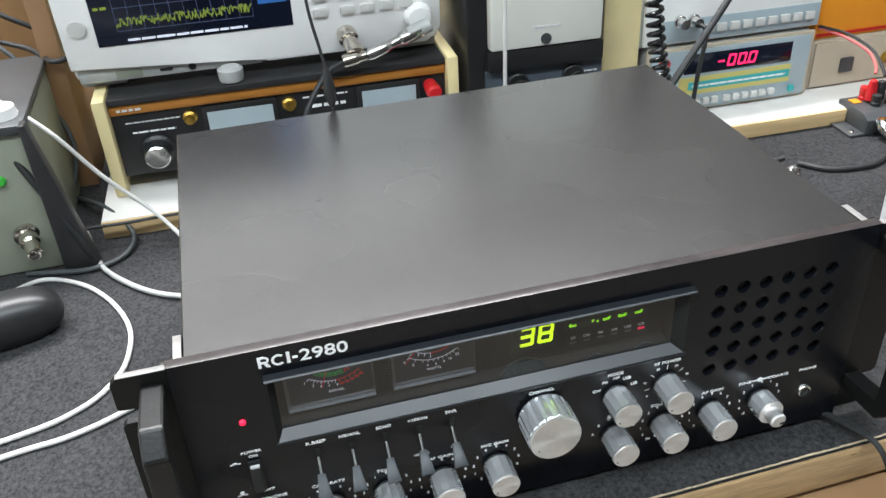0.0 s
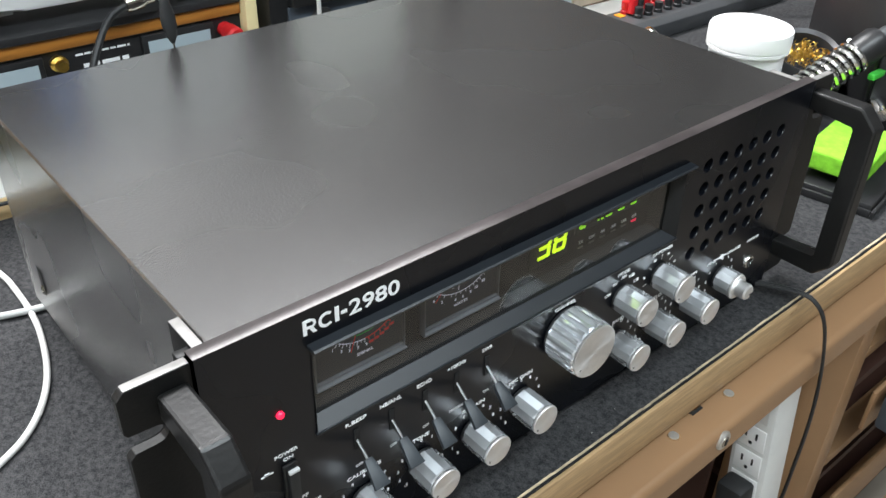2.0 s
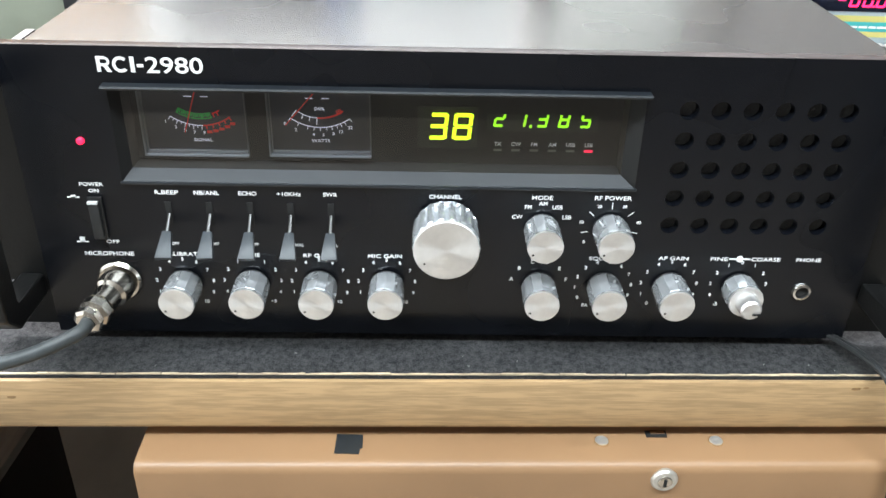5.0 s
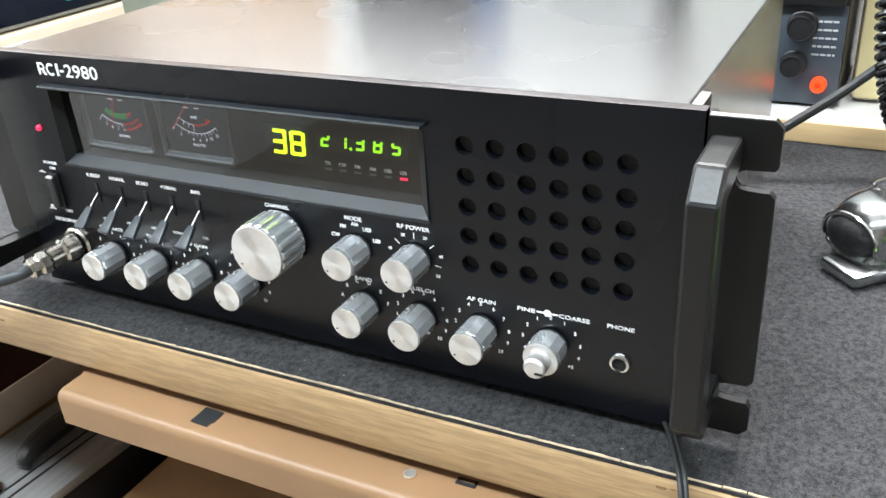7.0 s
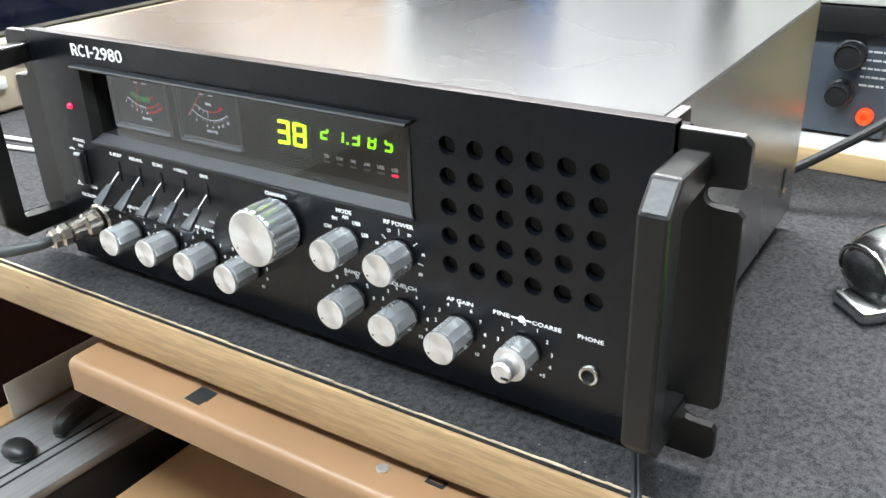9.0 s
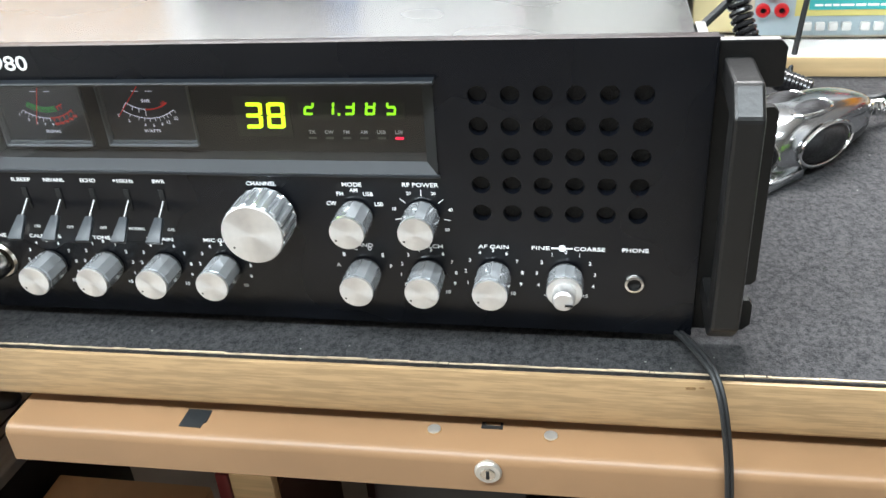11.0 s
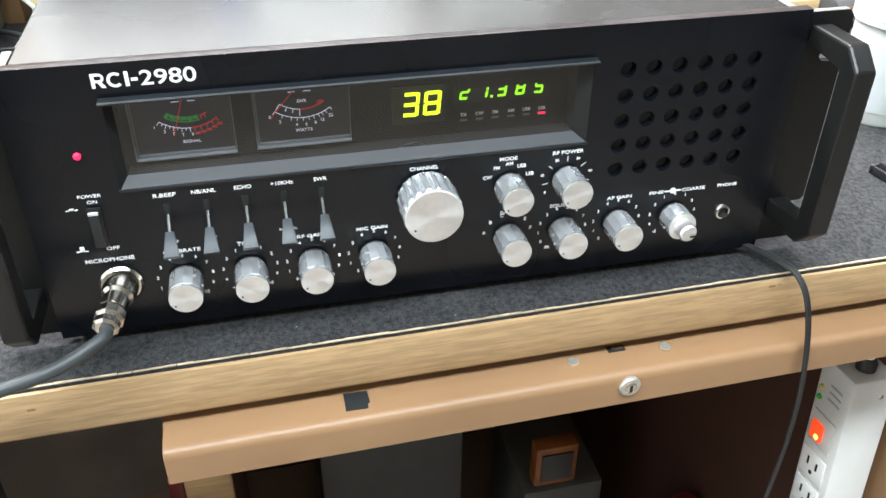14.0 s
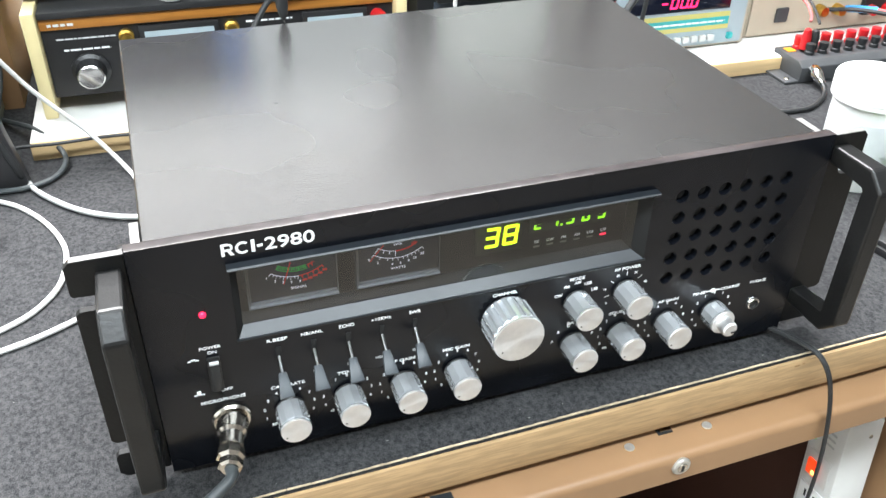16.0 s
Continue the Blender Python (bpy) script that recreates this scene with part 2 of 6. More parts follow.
def box(x0, x1, y0, y1, z0, z1, bevel=0.0, bm=None, seg=2):
    own = bmesh.new()
    bmesh.ops.create_cube(own, size=1)
    own.transform(Matrix.Translation(((x0 + x1) / 2, (y0 + y1) / 2, (z0 + z1) / 2)) @ Matrix.Diagonal((x1 - x0, y1 - y0, z1 - z0, 1)))
    if bevel:
        bmesh.ops.bevel(own, geom=own.edges[:], offset=bevel, segments=seg, affect="EDGES", profile=0.5)
    return own if bm is None else join(bm, own)


def join(bm, other):
    me = bpy.data.meshes.new("tmp")
    other.to_mesh(me)
    other.free()
    bm.from_mesh(me)
    bpy.data.meshes.remove(me)
    return bm


def lathe(profile, at, way, seg=24, bm=None, caps=True):
    """A turned solid: profile of (radius, distance along way)."""
    own = bmesh.new()
    turn = Vector(way).to_track_quat("Z", "Y").to_matrix().to_4x4()
    turn.translation = at
    rings = []
    for r, h in profile:
        if r <= 1e-6:
            rings.append([own.verts.new((0, 0, h))])
        else:
            rings.append([own.verts.new((r * math.cos(2 * math.pi * k / seg), r * math.sin(2 * math.pi * k / seg), h)) for k in range(seg)])
    for a, b in zip(rings, rings[1:]):
        for k in range(seg):
            n = (k + 1) % seg
            if len(a) == 1 and len(b) > 1:
                own.faces.new((a[0], b[k], b[n]))
            elif len(b) == 1 and len(a) > 1:
                own.faces.new((a[k], a[n], b[0]))
            elif len(a) > 1:
                own.faces.new((a[k], a[n], b[n], b[k]))
    if caps and len(rings[0]) > 1:
        own.faces.new(rings[0])
    if caps and len(rings[-1]) > 1:
        own.faces.new(rings[-1])
    own.transform(turn)
    return own if bm is None else join(bm, own)


def prism(points, depth, m, bevel=0.0, bm=None):
    """A flat outline of (u, v), made depth thick along local +z, then placed by m."""
    own = bmesh.new()
    low = [own.verts.new((u, v, 0)) for u, v in points]
    high = [own.verts.new((u, v, depth)) for u, v in points]
    own.faces.new(low)
    own.faces.new(high)
    for k in range(len(points)):
        n = (k + 1) % len(points)
        own.faces.new((low[k], low[n], high[n], high[k]))
    if bevel:
        bmesh.ops.bevel(own, geom=own.edges[:], offset=bevel, segments=2, affect="EDGES", profile=0.5)
    own.transform(m)
    return own if bm is None else join(bm, own)


# local (u, v, w) -> world (u, -w, v): outlines drawn on an upright face that looks to -y
UPRIGHT = Matrix(((1, 0, 0, 0), (0, 0, -1, 0), (0, 1, 0, 0), (0, 0, 0, 1)))


def upright(y):
    return Matrix.Translation((0, y, 0)) @ UPRIGHT


def smooth_line(points, steps=8):
    pts = [Vector(p) for p in points]
    pts = [pts[0] * 2 - pts[1]] + pts + [pts[-1] * 2 - pts[-2]]
    out = []
    for a, b, c, d in zip(pts, pts[1:], pts[2:], pts[3:]):
        for k in range(steps):
            t = k / steps
            out.append(0.5 * ((2 * b) + (c - a) * t + (2 * a - 5 * b + 4 * c - d) * t * t + (3 * b - a - 3 * c + d) * t ** 3))
    out.append(pts[-2])
    return out


def tube(points, r, seg=10, steps=8, bm=None, curve=True):
    line = smooth_line(points, steps) if curve else [Vector(p) for p in points]
    own = bmesh.new()
    rings = []
    side = None
    for k, p in enumerate(line):
        way = (line[min(k + 1, len(line) - 1)] - line[max(k - 1, 0)]).normalized()
        if side is None:
            side = way.orthogonal().normalized()
        side = (side - way * side.dot(way)).normalized()
        up = way.cross(side)
        rad = r(k / (len(line) - 1)) if callable(r) else r
        rings.append([own.verts.new(p + rad * (math.cos(2 * math.pi * j / seg) * side + math.sin(2 * math.pi * j / seg) * up)) for j in range(seg)])
    for a, b in zip(rings, rings[1:]):
        for j in range(seg):
            n = (j + 1) % seg
            own.faces.new((a[j], a[n], b[n], b[j]))
    own.faces.new(rings[0])
    own.faces.new(rings[-1])
    return own if bm is None else join(bm, own)


def coil(points, radius, wire, turns, steps=14, bm=None, seg=7):
    """A coiled lead wound round a line."""
    line = smooth_line(points, 24)
    n = turns * steps
    path = []
    side = None
    for k in range(n + 1):
        f = k / n * (len(line) - 1)
        i = min(int(f), len(line) - 2)
        p = line[i].lerp(line[i + 1], f - i)
        way = (line[i + 1] - line[i]).normalized()
        if side is None:
            side = way.orthogonal().normalized()
        side = (side - way * side.dot(way)).normalized()
        up = way.cross(side)
        a = 2 * math.pi * k / steps
        path.append(p + radius * (math.cos(a) * side + math.sin(a) * up))
    return tube(path, wire, seg, bm=bm, curve=False)


TEXTS = {}


def text_mesh(body):
    if body not in TEXTS:
        cu = bpy.data.curves.new("lettering", "FONT")
        cu.body, cu.size, cu.extrude, cu.resolution_u = body, 1.0, 0.02, 3
        cu.align_x, cu.offset = "LEFT", 0.012
        ob = bpy.data.objects.new("lettering", cu)
        scene.collection.objects.link(ob)
        me = bpy.data.meshes.new_from_object(ob.evaluated_get(bpy.context.evaluated_depsgraph_get()))
        bpy.data.objects.remove(ob)
        bpy.data.curves.remove(cu)
        xs, ys = [v.co.x for v in me.vertices], [v.co.y for v in me.vertices]
        TEXTS[body] = (me, min(xs), max(xs), min(ys), max(ys))
    return TEXTS[body]


def lettering(body, x, z, height, width=None, y=-0.0003, bm=None, m=None):
    """Letters on an upright face, centred on x, z; height is that of a capital."""
    me, x0, x1, y0, y1 = text_mesh(body)
    own = bmesh.new()
    own.from_mesh(me)
    s = height / 0.69
    sx = s if width is None else width / (x1 - x0)
    own.transform(Matrix.Diagonal((sx, s, 0.005, 1)) @ Matrix.Translation((-(x0 + x1) / 2, -0.345, 0)))
    own.transform((Matrix.Translation((x, y, z)) @ UPRIGHT) if m is None else m)
    return own if bm is None else join(bm, own)


# seven segments: top, upper left, upper right, middle, lower left, lower right, bottom
DIGITS = {"0": "1110111", "1": "0010010", "2": "1011101", "3": "1011011", "4": "0111010", "5": "1101011", "8": "1111111", "-": "0001000", "d": "0011111"}


def seven(body, x, z, w, h, pitch, y, slant=0.12, thick=None, m=None):
    """Lit seven-segment figures, lower left corner of the first at x, z."""
    bm = bmesh.new()
    th = thick or h * 0.13
    for k, ch in enumerate(body):
        ox = x + k * pitch
        if ch == ".":
            prism([(ox - pitch * 0.16, z), (ox - pitch * 0.16 + th, z), (ox - pitch * 0.16 + th, z + th), (ox - pitch * 0.16, z + th)], 0.0006, upright(y) if m is None else m, bm=bm)
            continue
        on = DIGITS.get(ch, "0000000")
        g = th * 0.6
        bars = [(g, h - th, w - g, h), (0, h / 2 + g / 2, th, h - g / 2), (w - th, h / 2 + g / 2, w, h - g / 2), (g, h / 2 - th / 2, w - g, h / 2 + th / 2),
                (0, g / 2, th, h / 2 - g / 2), (w - th, g / 2, w, h / 2 - g / 2), (g, 0, w - g, th)]
        for flag, (a, b, c, d) in zip(on, bars):
            if flag == "1":
                pts = [(a, b), (c, b), (c, d), (a, d)]
                prism([(ox + u + slant * v, z + v) for u, v in pts], 0.0006, upright(y) if m is None else m, bm=bm)
    return bm


def arc_line(cx, cz, r, a0, a1, w, y, n=16, bm=None):
    own = bmesh.new()
    inner, outer = [], []
    for k in range(n + 1):
        a = radians(a0 + (a1 - a0) * k / n)
        for lst, rr in ((inner, r - w / 2), (outer, r + w / 2)):
            lst.append(own.verts.new((cx + rr * math.sin(a), y, cz + rr * math.cos(a))))
    for k in range(n):
        own.faces.new((inner[k], inner[k + 1], outer[k + 1], outer[k]))
    return own if bm is None else join(bm, own)


def tick(x0, z0, x1, z1, w, y, bm):
    d = Vector((x1 - x0, 0, z1 - z0)).normalized() * w / 2
    s = Vector((-d.z, 0, d.x))
    own = bmesh.new()
    vs = [own.verts.new(Vector((a, y, b)) + k * s) for a, b, k in ((x0, z0, 1), (x1, z1, 1), (x1, z1, -1), (x0, z0, -1))]
    own.faces.new(vs)
    return join(bm, own)


# ---------- room ----------
RX0, RX1, RY0, RY1 = -1.6, 2.0, -2.2, 1.05
solid("wall_north", box(RX0, RX1, RY1, RY1 + 0.1, FLOOR, CEIL), DARK_WALL, "dark grey workshop wall behind the bench", "wall", kind="structure")
# unseen pale board, added and sized to brighten reflections in the radio cover
solid("reflector_board", box(-1.2, 0.24, RY1 - 0.012, RY1 - 0.0005, BENCH - 0.02, 0.66, 0.002), REFLECTOR, "unseen pale board added for the radio cover to reflect", "wall board", kind="structure")
solid("wall_south", box(RX0, RX1, RY0 - 0.1, RY0, FLOOR, CEIL), PANELLING, "wood-panelled workshop wall", "wall", kind="structure")
solid("wall_west", box(RX0 - 0.1, RX0, RY0 - 0.1, RY1 + 0.1, FLOOR, CEIL), WALL, "plain painted workshop wall", "wall", kind="structure")
solid("wall_east", box(RX1, RX1 + 0.1, RY0 - 0.1, RY1 + 0.1, FLOOR, CEIL), DARK_WALL, "dark grey workshop wall", "wall", kind="structure")
solid("floor", box(RX0 - 0.1, RX1 + 0.1, RY0 - 0.1, RY1 + 0.1, FLOOR - 0.1, FLOOR), FLOORMAT, "dull brown workshop floor", "floor", kind="structure")
solid("ceiling", box(RX0 - 0.1, RX1 + 0.1, RY0 - 0.1, RY1 + 0.1, CEIL, CEIL + 0.1), CEILING, "plain white ceiling", "ceiling", kind="structure")

# ---------- bench ----------
EDGE_Y = -0.0255
bench = thing("workbench", (0.2, 0.4, FLOOR), "oak-edged workbench topped with charcoal carpet", "workbench")
part("mat", box(-1.2, 1.5, EDGE_Y + 0.0008, 1.0, BENCH - 0.003, BENCH), MAT, bench, "charcoal carpet mat", smooth=False)
part("top_board", box(-1.2, 1.5, EDGE_Y + 0.001, 1.0, BENCH - 0.024, BENCH - 0.003), CARD, bench)
part("edge_strip", box(-1.2, 1.5, EDGE_Y - 0.0015, EDGE_Y + 0.0008, BENCH - 0.0265, BENCH - 0.001, 0.0004), OAK, bench, "oak laminate edging")
part("seam", box(-1.2, 1.5, EDGE_Y + 0.0009, EDGE_Y + 0.0016, BENCH, BENCH + 0.0002), HOLE, bench, "dark gap behind the edging")
part("lower_lip", box(-1.2, 1.5, EDGE_Y - 0.0012, EDGE_Y + 0.0008, BENCH - 0.0272, BENCH - 0.0266), KNOT, bench, "dark line along the lower edge")
rnd = random.Random(31)
frayed = bmesh.new()
x = -0.6
while x < 0.8:
    l = rnd.uniform(0.0015, 0.012)
    h, o = rnd.uniform(-0.0002, 0.0003), rnd.uniform(0, 0.0003)
    box(x, x + l, EDGE_Y + 0.0017 + o, EDGE_Y + 0.0028 + o, BENCH - 0.0010, BENCH + 0.0004 + h, bm=frayed)
    x += l + rnd.choice((0.0001, 0.0002, 0.0006)) * rnd.random()
part("raw_edge", frayed, RAW_EDGE, bench, "pale frayed edge line", smooth=False)
for kx, kz, kr in ((0.1805, BENCH - 0.0045, 0.0020), (0.1850, BENCH - 0.0040, 0.0012), (-0.196, BENCH - 0.010, 0.0018)):
    part("knot", prism([(kx + kr * math.cos(0.5 * j) * (1 + 0.2 * (j % 3)), kz + 0.45 * kr * math.sin(0.5 * j)) for j in range(12)], 0.00005, upright(EDGE_Y - 0.0015)), KNOT, bench, "small brown knot mark")
# legs and back panel use the tan darkened to deepen the shade here
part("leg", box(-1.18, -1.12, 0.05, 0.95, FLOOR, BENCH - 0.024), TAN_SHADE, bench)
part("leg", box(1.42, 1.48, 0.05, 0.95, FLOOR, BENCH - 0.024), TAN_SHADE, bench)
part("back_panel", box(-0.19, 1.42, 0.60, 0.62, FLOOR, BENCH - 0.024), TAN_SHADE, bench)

# shallow steel drawer under the bench
DX0, DX1, DZ, DY = -0.1425, 0.343, -0.0465, -0.0445
drawer = thing("steel_drawer", ((DX0 + DX1) / 2, 0, DZ - 0.022), "tan painted steel drawer under the bench edge", "drawer")
part("front", prism([(DY + 0.0050 - 0.0050 * math.sin(radians(a)), DZ - 0.0050 + 0.0050 * math.cos(radians(a))) for a in (90, 75, 60, 45, 30, 15, 0)] + [(0.10, DZ), (0.10, DZ - 0.0025), (DY + 0.0050, DZ - 0.0025), (DY + 0.0025, DZ - 0.0050), (DY + 0.0025, DZ - 0.0215), (DY + 0.001, DZ - 0.0215), (DY, DZ - 0.0205)],
                    DX1 - DX0, Matrix(((0, 0, 1, DX0), (1, 0, 0, 0), (0, 1, 0, 0), (0, 0, 0, 1)))), TAN, drawer)
part("side", box(DX0, DX0 + 0.0025, DY + 0.0042, 0.3, DZ - 0.02, DZ - 0.0027), TAN, drawer)
part("side", box(DX1 - 0.0025, DX1, DY + 0.0042, 0.3, DZ - 0.02, DZ - 0.0027), TAN, drawer)
part("runner", box(DX0 - 0.002, DX0 - 0.0003, 0.01, 0.3, DZ - 0.012, BENCH - 0.024), BLACK_METAL, drawer)
part("runner", box(DX1 + 0.0003, DX1 + 0.002, 0.01, 0.3, DZ - 0.012, BENCH - 0.024), BLACK_METAL, drawer)
for rx in (0.068, 0.1215):
    rivet = part("rivet", lathe([(0.0031, 0.0001), (0.0031, 0.0007), (0.0024, 0.0009), (0.0012, 0.0006), (0, 0.0005)], (rx, -0.0285, DZ), (0, 0, 1), 14), LOCK, drawer, "flat pale rivet")
    part("rim", lathe([(0.0037, -0.001), (0.0037, 0.0002), (0.0030, 0.0003)], (rx, -0.0285, DZ), (0, 0, 1), 14), KNOT, rivet, "grimy rim")
slot = part("latch_slot", box(0.0895, 0.0995, -0.026, -0.0215, DZ - 0.002, DZ + 0.0005, 0.0003), HOLE, drawer, "dark latch slot")
part("latch", box(0.0915, 0.0985, -0.0245, -0.0225, DZ - 0.002, DZ + 0.0012, 0.0004), NICKEL, slot)
lock = part("lock", lathe([(0.0062, -0.001), (0.0062, 0.0006), (0.0054, 0.0016), (0, 0.0018)], (0.0945, DY, DZ - 0.0082), (0, -1, 0), 24), LOCK, drawer, "round nickel lock")
part("plug", lathe([(0.0034, 0), (0.0034, 0.0003), (0.0030, 0.0006), (0, 0.0006)], (0.0945, DY - 0.00175, DZ - 0.0082), (0, -1, 0), 20), NICKEL, lock, "turning key plug")
part("keyhole", box(0.0937, 0.0953, DY - 0.0028, DY - 0.002, DZ - 0.0106, DZ - 0.0060, 0.0004), HOLE, lock)
part("tape", prism([(-0.0548, DY + 0.0080), (-0.0436, DY + 0.0076), (-0.0433, DY + 0.0110), (-0.0422, DY + 0.0116), (-0.0424, -0.0245), (-0.0545, -0.0240)], 0.0004, Matrix.Translation((0, 0, DZ))), BLACK_TAPE, drawer, "torn square of black tape")

# the bench stands a little askew to the radio
SKEW = Matrix.Rotation(radians(0.7), 4, "Z")
for ob in (bench, drawer):
    ob.location = SKEW @ ob.location
    ob.rotation_euler.z = radians(0.7)

# ---------- the radio ----------
PW, PT, PB = 0.182, 0.1275, -0.0065
radio = thing("radio_transceiver", (0, 0.12, BENCH), "black rack-style base station radio with silver knobs", "radio")
cover = prism([(-0.1748, 0.0), (-0.1733, 0.0), (-0.1733, 0.1246), (0.1733, 0.1246), (0.1733, 0.0), (0.1748, 0.0), (0.1748, 0.1254), (0.1740, 0.1262), (-0.1740, 0.1262), (-0.1748, 0.1254)], 0.2465, upright(0.253))
part("cover", cover, COVER, radio, "textured black painted metal cover", smooth=False)
part("chassis_floor", box(-0.1731, 0.1731, 0.0065, 0.253, 0.0001, 0.0015), BLACK_METAL, radio)
part("rear_plate", box(-0.1731, 0.1731, 0.2505, 0.2525, 0.0017, 0.1244), BLACK_METAL, radio)
for fx in (-0.15, 0.15):
    for fy in (0.03, 0.22):
        part("foot", lathe([(0.009, 0), (0.010, 0.002), (0.011, 0.0121)], (fx, fy, BENCH), (0, 0, 1), 16), RUBBER, radio)
for sx in (-1, 1):
    for sy, sz in ((0.224, 0.0215),):
        part("side_screw", lathe([(0.003, -0.0005), (0.003, 0.0008), (0.0018, 0.0018), (0, 0.002)], (sx * 0.1748, sy, sz), (sx, 0, 0), 12), NICKEL, radio)
        xa, xb = sorted((sx * 0.1749, sx * 0.1752))
        part("side_slot", box(xa, xb, sy - 0.003, sy + 0.004, sz + 0.001, sz + 0.014, 0.0001), HOLE, radio, "dark slot in the cover")

# front panel with window opening and speaker holes
WX0, WX1, WZ0, WZ1 = -0.1410, 0.0735, 0.0702, 0.1108
HP = 0.0130
HX = [0.0912 + HP * k for k in range(6)]
HZ = [0.1052 - HP * 1.01 * k for k in range(5)]
GX0, GX1, GZ0, GZ1 = HX[0] - HP / 2, HX[-1] + HP / 2, HZ[-1] - HP / 2, HZ[0] + HP / 2
front = bmesh.new()
TH = 0.0062


def slab(x0, x1, z0, z1):
    vs = [front.verts.new((x, 0, z)) for x, z in ((x0, z0), (x1, z0), (x1, z1), (x0, z1))]
    front.faces.new(vs)


for x0, x1, z0, z1 in ((-PW, WX0, PB, PT), (WX0, WX1, PB, WZ0), (WX0, WX1, WZ1, PT), (WX1, GX0, PB, PT), (GX0, GX1, PB, GZ0), (GX0, GX1, GZ1, PT), (GX1, PW, PB, PT)):
    slab(x0, x1, z0, z1)
for hx in HX:
    for hz in HZ:
        n, r = 20, 0.0038
        half = HP / 2
        hz0, hz1 = (GZ0 if hz == HZ[-1] else hz - half * 1.01), (GZ1 if hz == HZ[0] else hz + half * 1.01)
        rim, edge, deep = [], [], []
        for k in range(n):
            a = 2 * math.pi * (k + 0.5) / n
            c, s = math.cos(a), math.sin(a)
            f = half / max(abs(c), abs(s))
            rim.append(front.verts.new((hx + r * c, 0.0005, hz + r * s)))
            ex, ez = hx + f * c, hz + f * s
            ez = hz + (ez - hz) * 1.01
            edge.append(front.verts.new((ex, 0, ez)))
            deep.append(front.verts.new((hx + r * 0.96 * c, 0.0042, hz + r * 0.96 * s)))
        mid = [front.verts.new((v.co.x + (v.co.x - hx) * 0.05, 0, v.co.z + (v.co.z - hz) * 0.05)) for v in rim]
        for k in range(n):
            j = (k + 1) % n
            front.faces.new((edge[k], edge[j], mid[j], mid[k]))
            front.faces.new((mid[k], mid[j], rim[j], rim[k]))
            front.faces.new((rim[k], rim[j], deep[j], deep[k]))
        for q in range(4):
            k = int((q + 0.5) * n / 4) % n
            a, b = edge[(k - 1) % n], edge[k]
            # corner filler
            cxs = hx + math.copysign(half, (a.co.x + b.co.x) / 2 - hx)
            czs = hz + math.copysign(half * 1.01, (a.co.z + b.co.z) / 2 - hz)
            front.faces.new((a, b, front.verts.new((cxs, 0, czs))))
bmesh.ops.remove_doubles(front, verts=front.verts[:], dist=1e-5)
panel = part("front_panel", front, PANEL, radio, "satin black metal front panel", smooth=False)
part("panel_edge", box(-PW, PW, 0.0002, TH, PT - 0.0004, PT, 0.0001), PANEL_EDGE, panel, "thin paler top edge of the panel")
part("panel_side", box(-PW, -PW + 0.0004, 0.0002, TH, PB, PT - 0.0005), PANEL, panel)
part("panel_side", box(PW - 0.0004, PW, 0.0002, TH, PB, PT - 0.0005), PANEL, panel)
part("panel_bottom", box(-PW + 0.0005, PW - 0.0005, 0.0002, TH, PB, PB + 0.0004), PANEL, panel)
part("speaker_cloth", box(GX0, GX1, 0.0043, 0.0050, GZ0, GZ1), CLOTH, panel, "dark speaker cloth")

# recessed display window under a small visor
win = part("display_housing", box(WX0 - 0.001, WX1 + 0.001, 0.0150, 0.0162, 0.0690, 0.1135), HOLE, radio, "recessed black display window")
GLY = 0.0046
recess = bmesh.new()
gl = (WX0 + 0.0032, WX1 - 0.0055, 0.0742, 0.1105)
outer = [(WX0, -0.0008, WZ0), (WX1, -0.0008, WZ0), (WX1, -0.0002, WZ1), (WX0, -0.0002, WZ1)]
inner = [(gl[0], GLY, gl[2]), (gl[1], GLY, gl[2]), (gl[1], GLY, gl[3]), (gl[0], GLY, gl[3])]
ov, iv = [recess.verts.new(p) for p in outer], [recess.verts.new(p) for p in inner]
for k in (1, 2, 3):
    j = (k + 1) % 4
    recess.faces.new((ov[k], ov[j], iv[j], iv[k]))
# sides and top take cavity black to paint in shade; the sill stays lighter
part("recess_wall", recess, HOLE, win, "recess sides and top blackened for shade", smooth=False)
sill = bmesh.new()
sill.faces.new([sill.verts.new(p) for p in (outer[0], outer[1], inner[1], inner[0])])
part("sill", sill, LEDGE, win, "charcoal sloping sill", smooth=False)
part("visor", prism([(0.0, WZ1 + 0.0020), (-0.0042, WZ1 + 0.0018), (-0.0050, WZ1 + 0.0012), (-0.0046, WZ1 + 0.0004), (0.0, WZ1 + 0.0004)], WX1 - WX0 + 0.002,
                     Matrix(((0, 0, 1, WX0 - 0.001), (1, 0, 0, 0), (0, 1, 0, 0), (0, 0, 0, 1)))), LEDGE, win, "thin black visor over the window", smooth=False)
part("lower_lip", box(WX0 - 0.0008, WX1 + 0.0008, -0.0014, -0.0001, WZ0 - 0.0012, WZ0 + 0.0001, 0.0003), LEDGE, win)
part("housing_floor", box(gl[0], gl[1], GLY + 0.0003, 0.0149, 0.0730, 0.0738), HOLE, win)
part("housing_top", box(gl[0], gl[1], GLY + 0.0003, 0.0149, 0.1112, 0.1120), HOLE, win)
for hx in (gl[0] - 0.0006, gl[1] + 0.0001):
    part("housing_side", box(hx, hx + 0.0005, GLY + 0.0003, 0.0149, 0.0740, 0.1111), HOLE, win)
pane_bm = bmesh.new()
pane_bm.faces.new([pane_bm.verts.new((x, GLY, z)) for x, z in ((gl[0], gl[2]), (gl[1], gl[2]), (gl[1], gl[3]), (gl[0], gl[3]))])
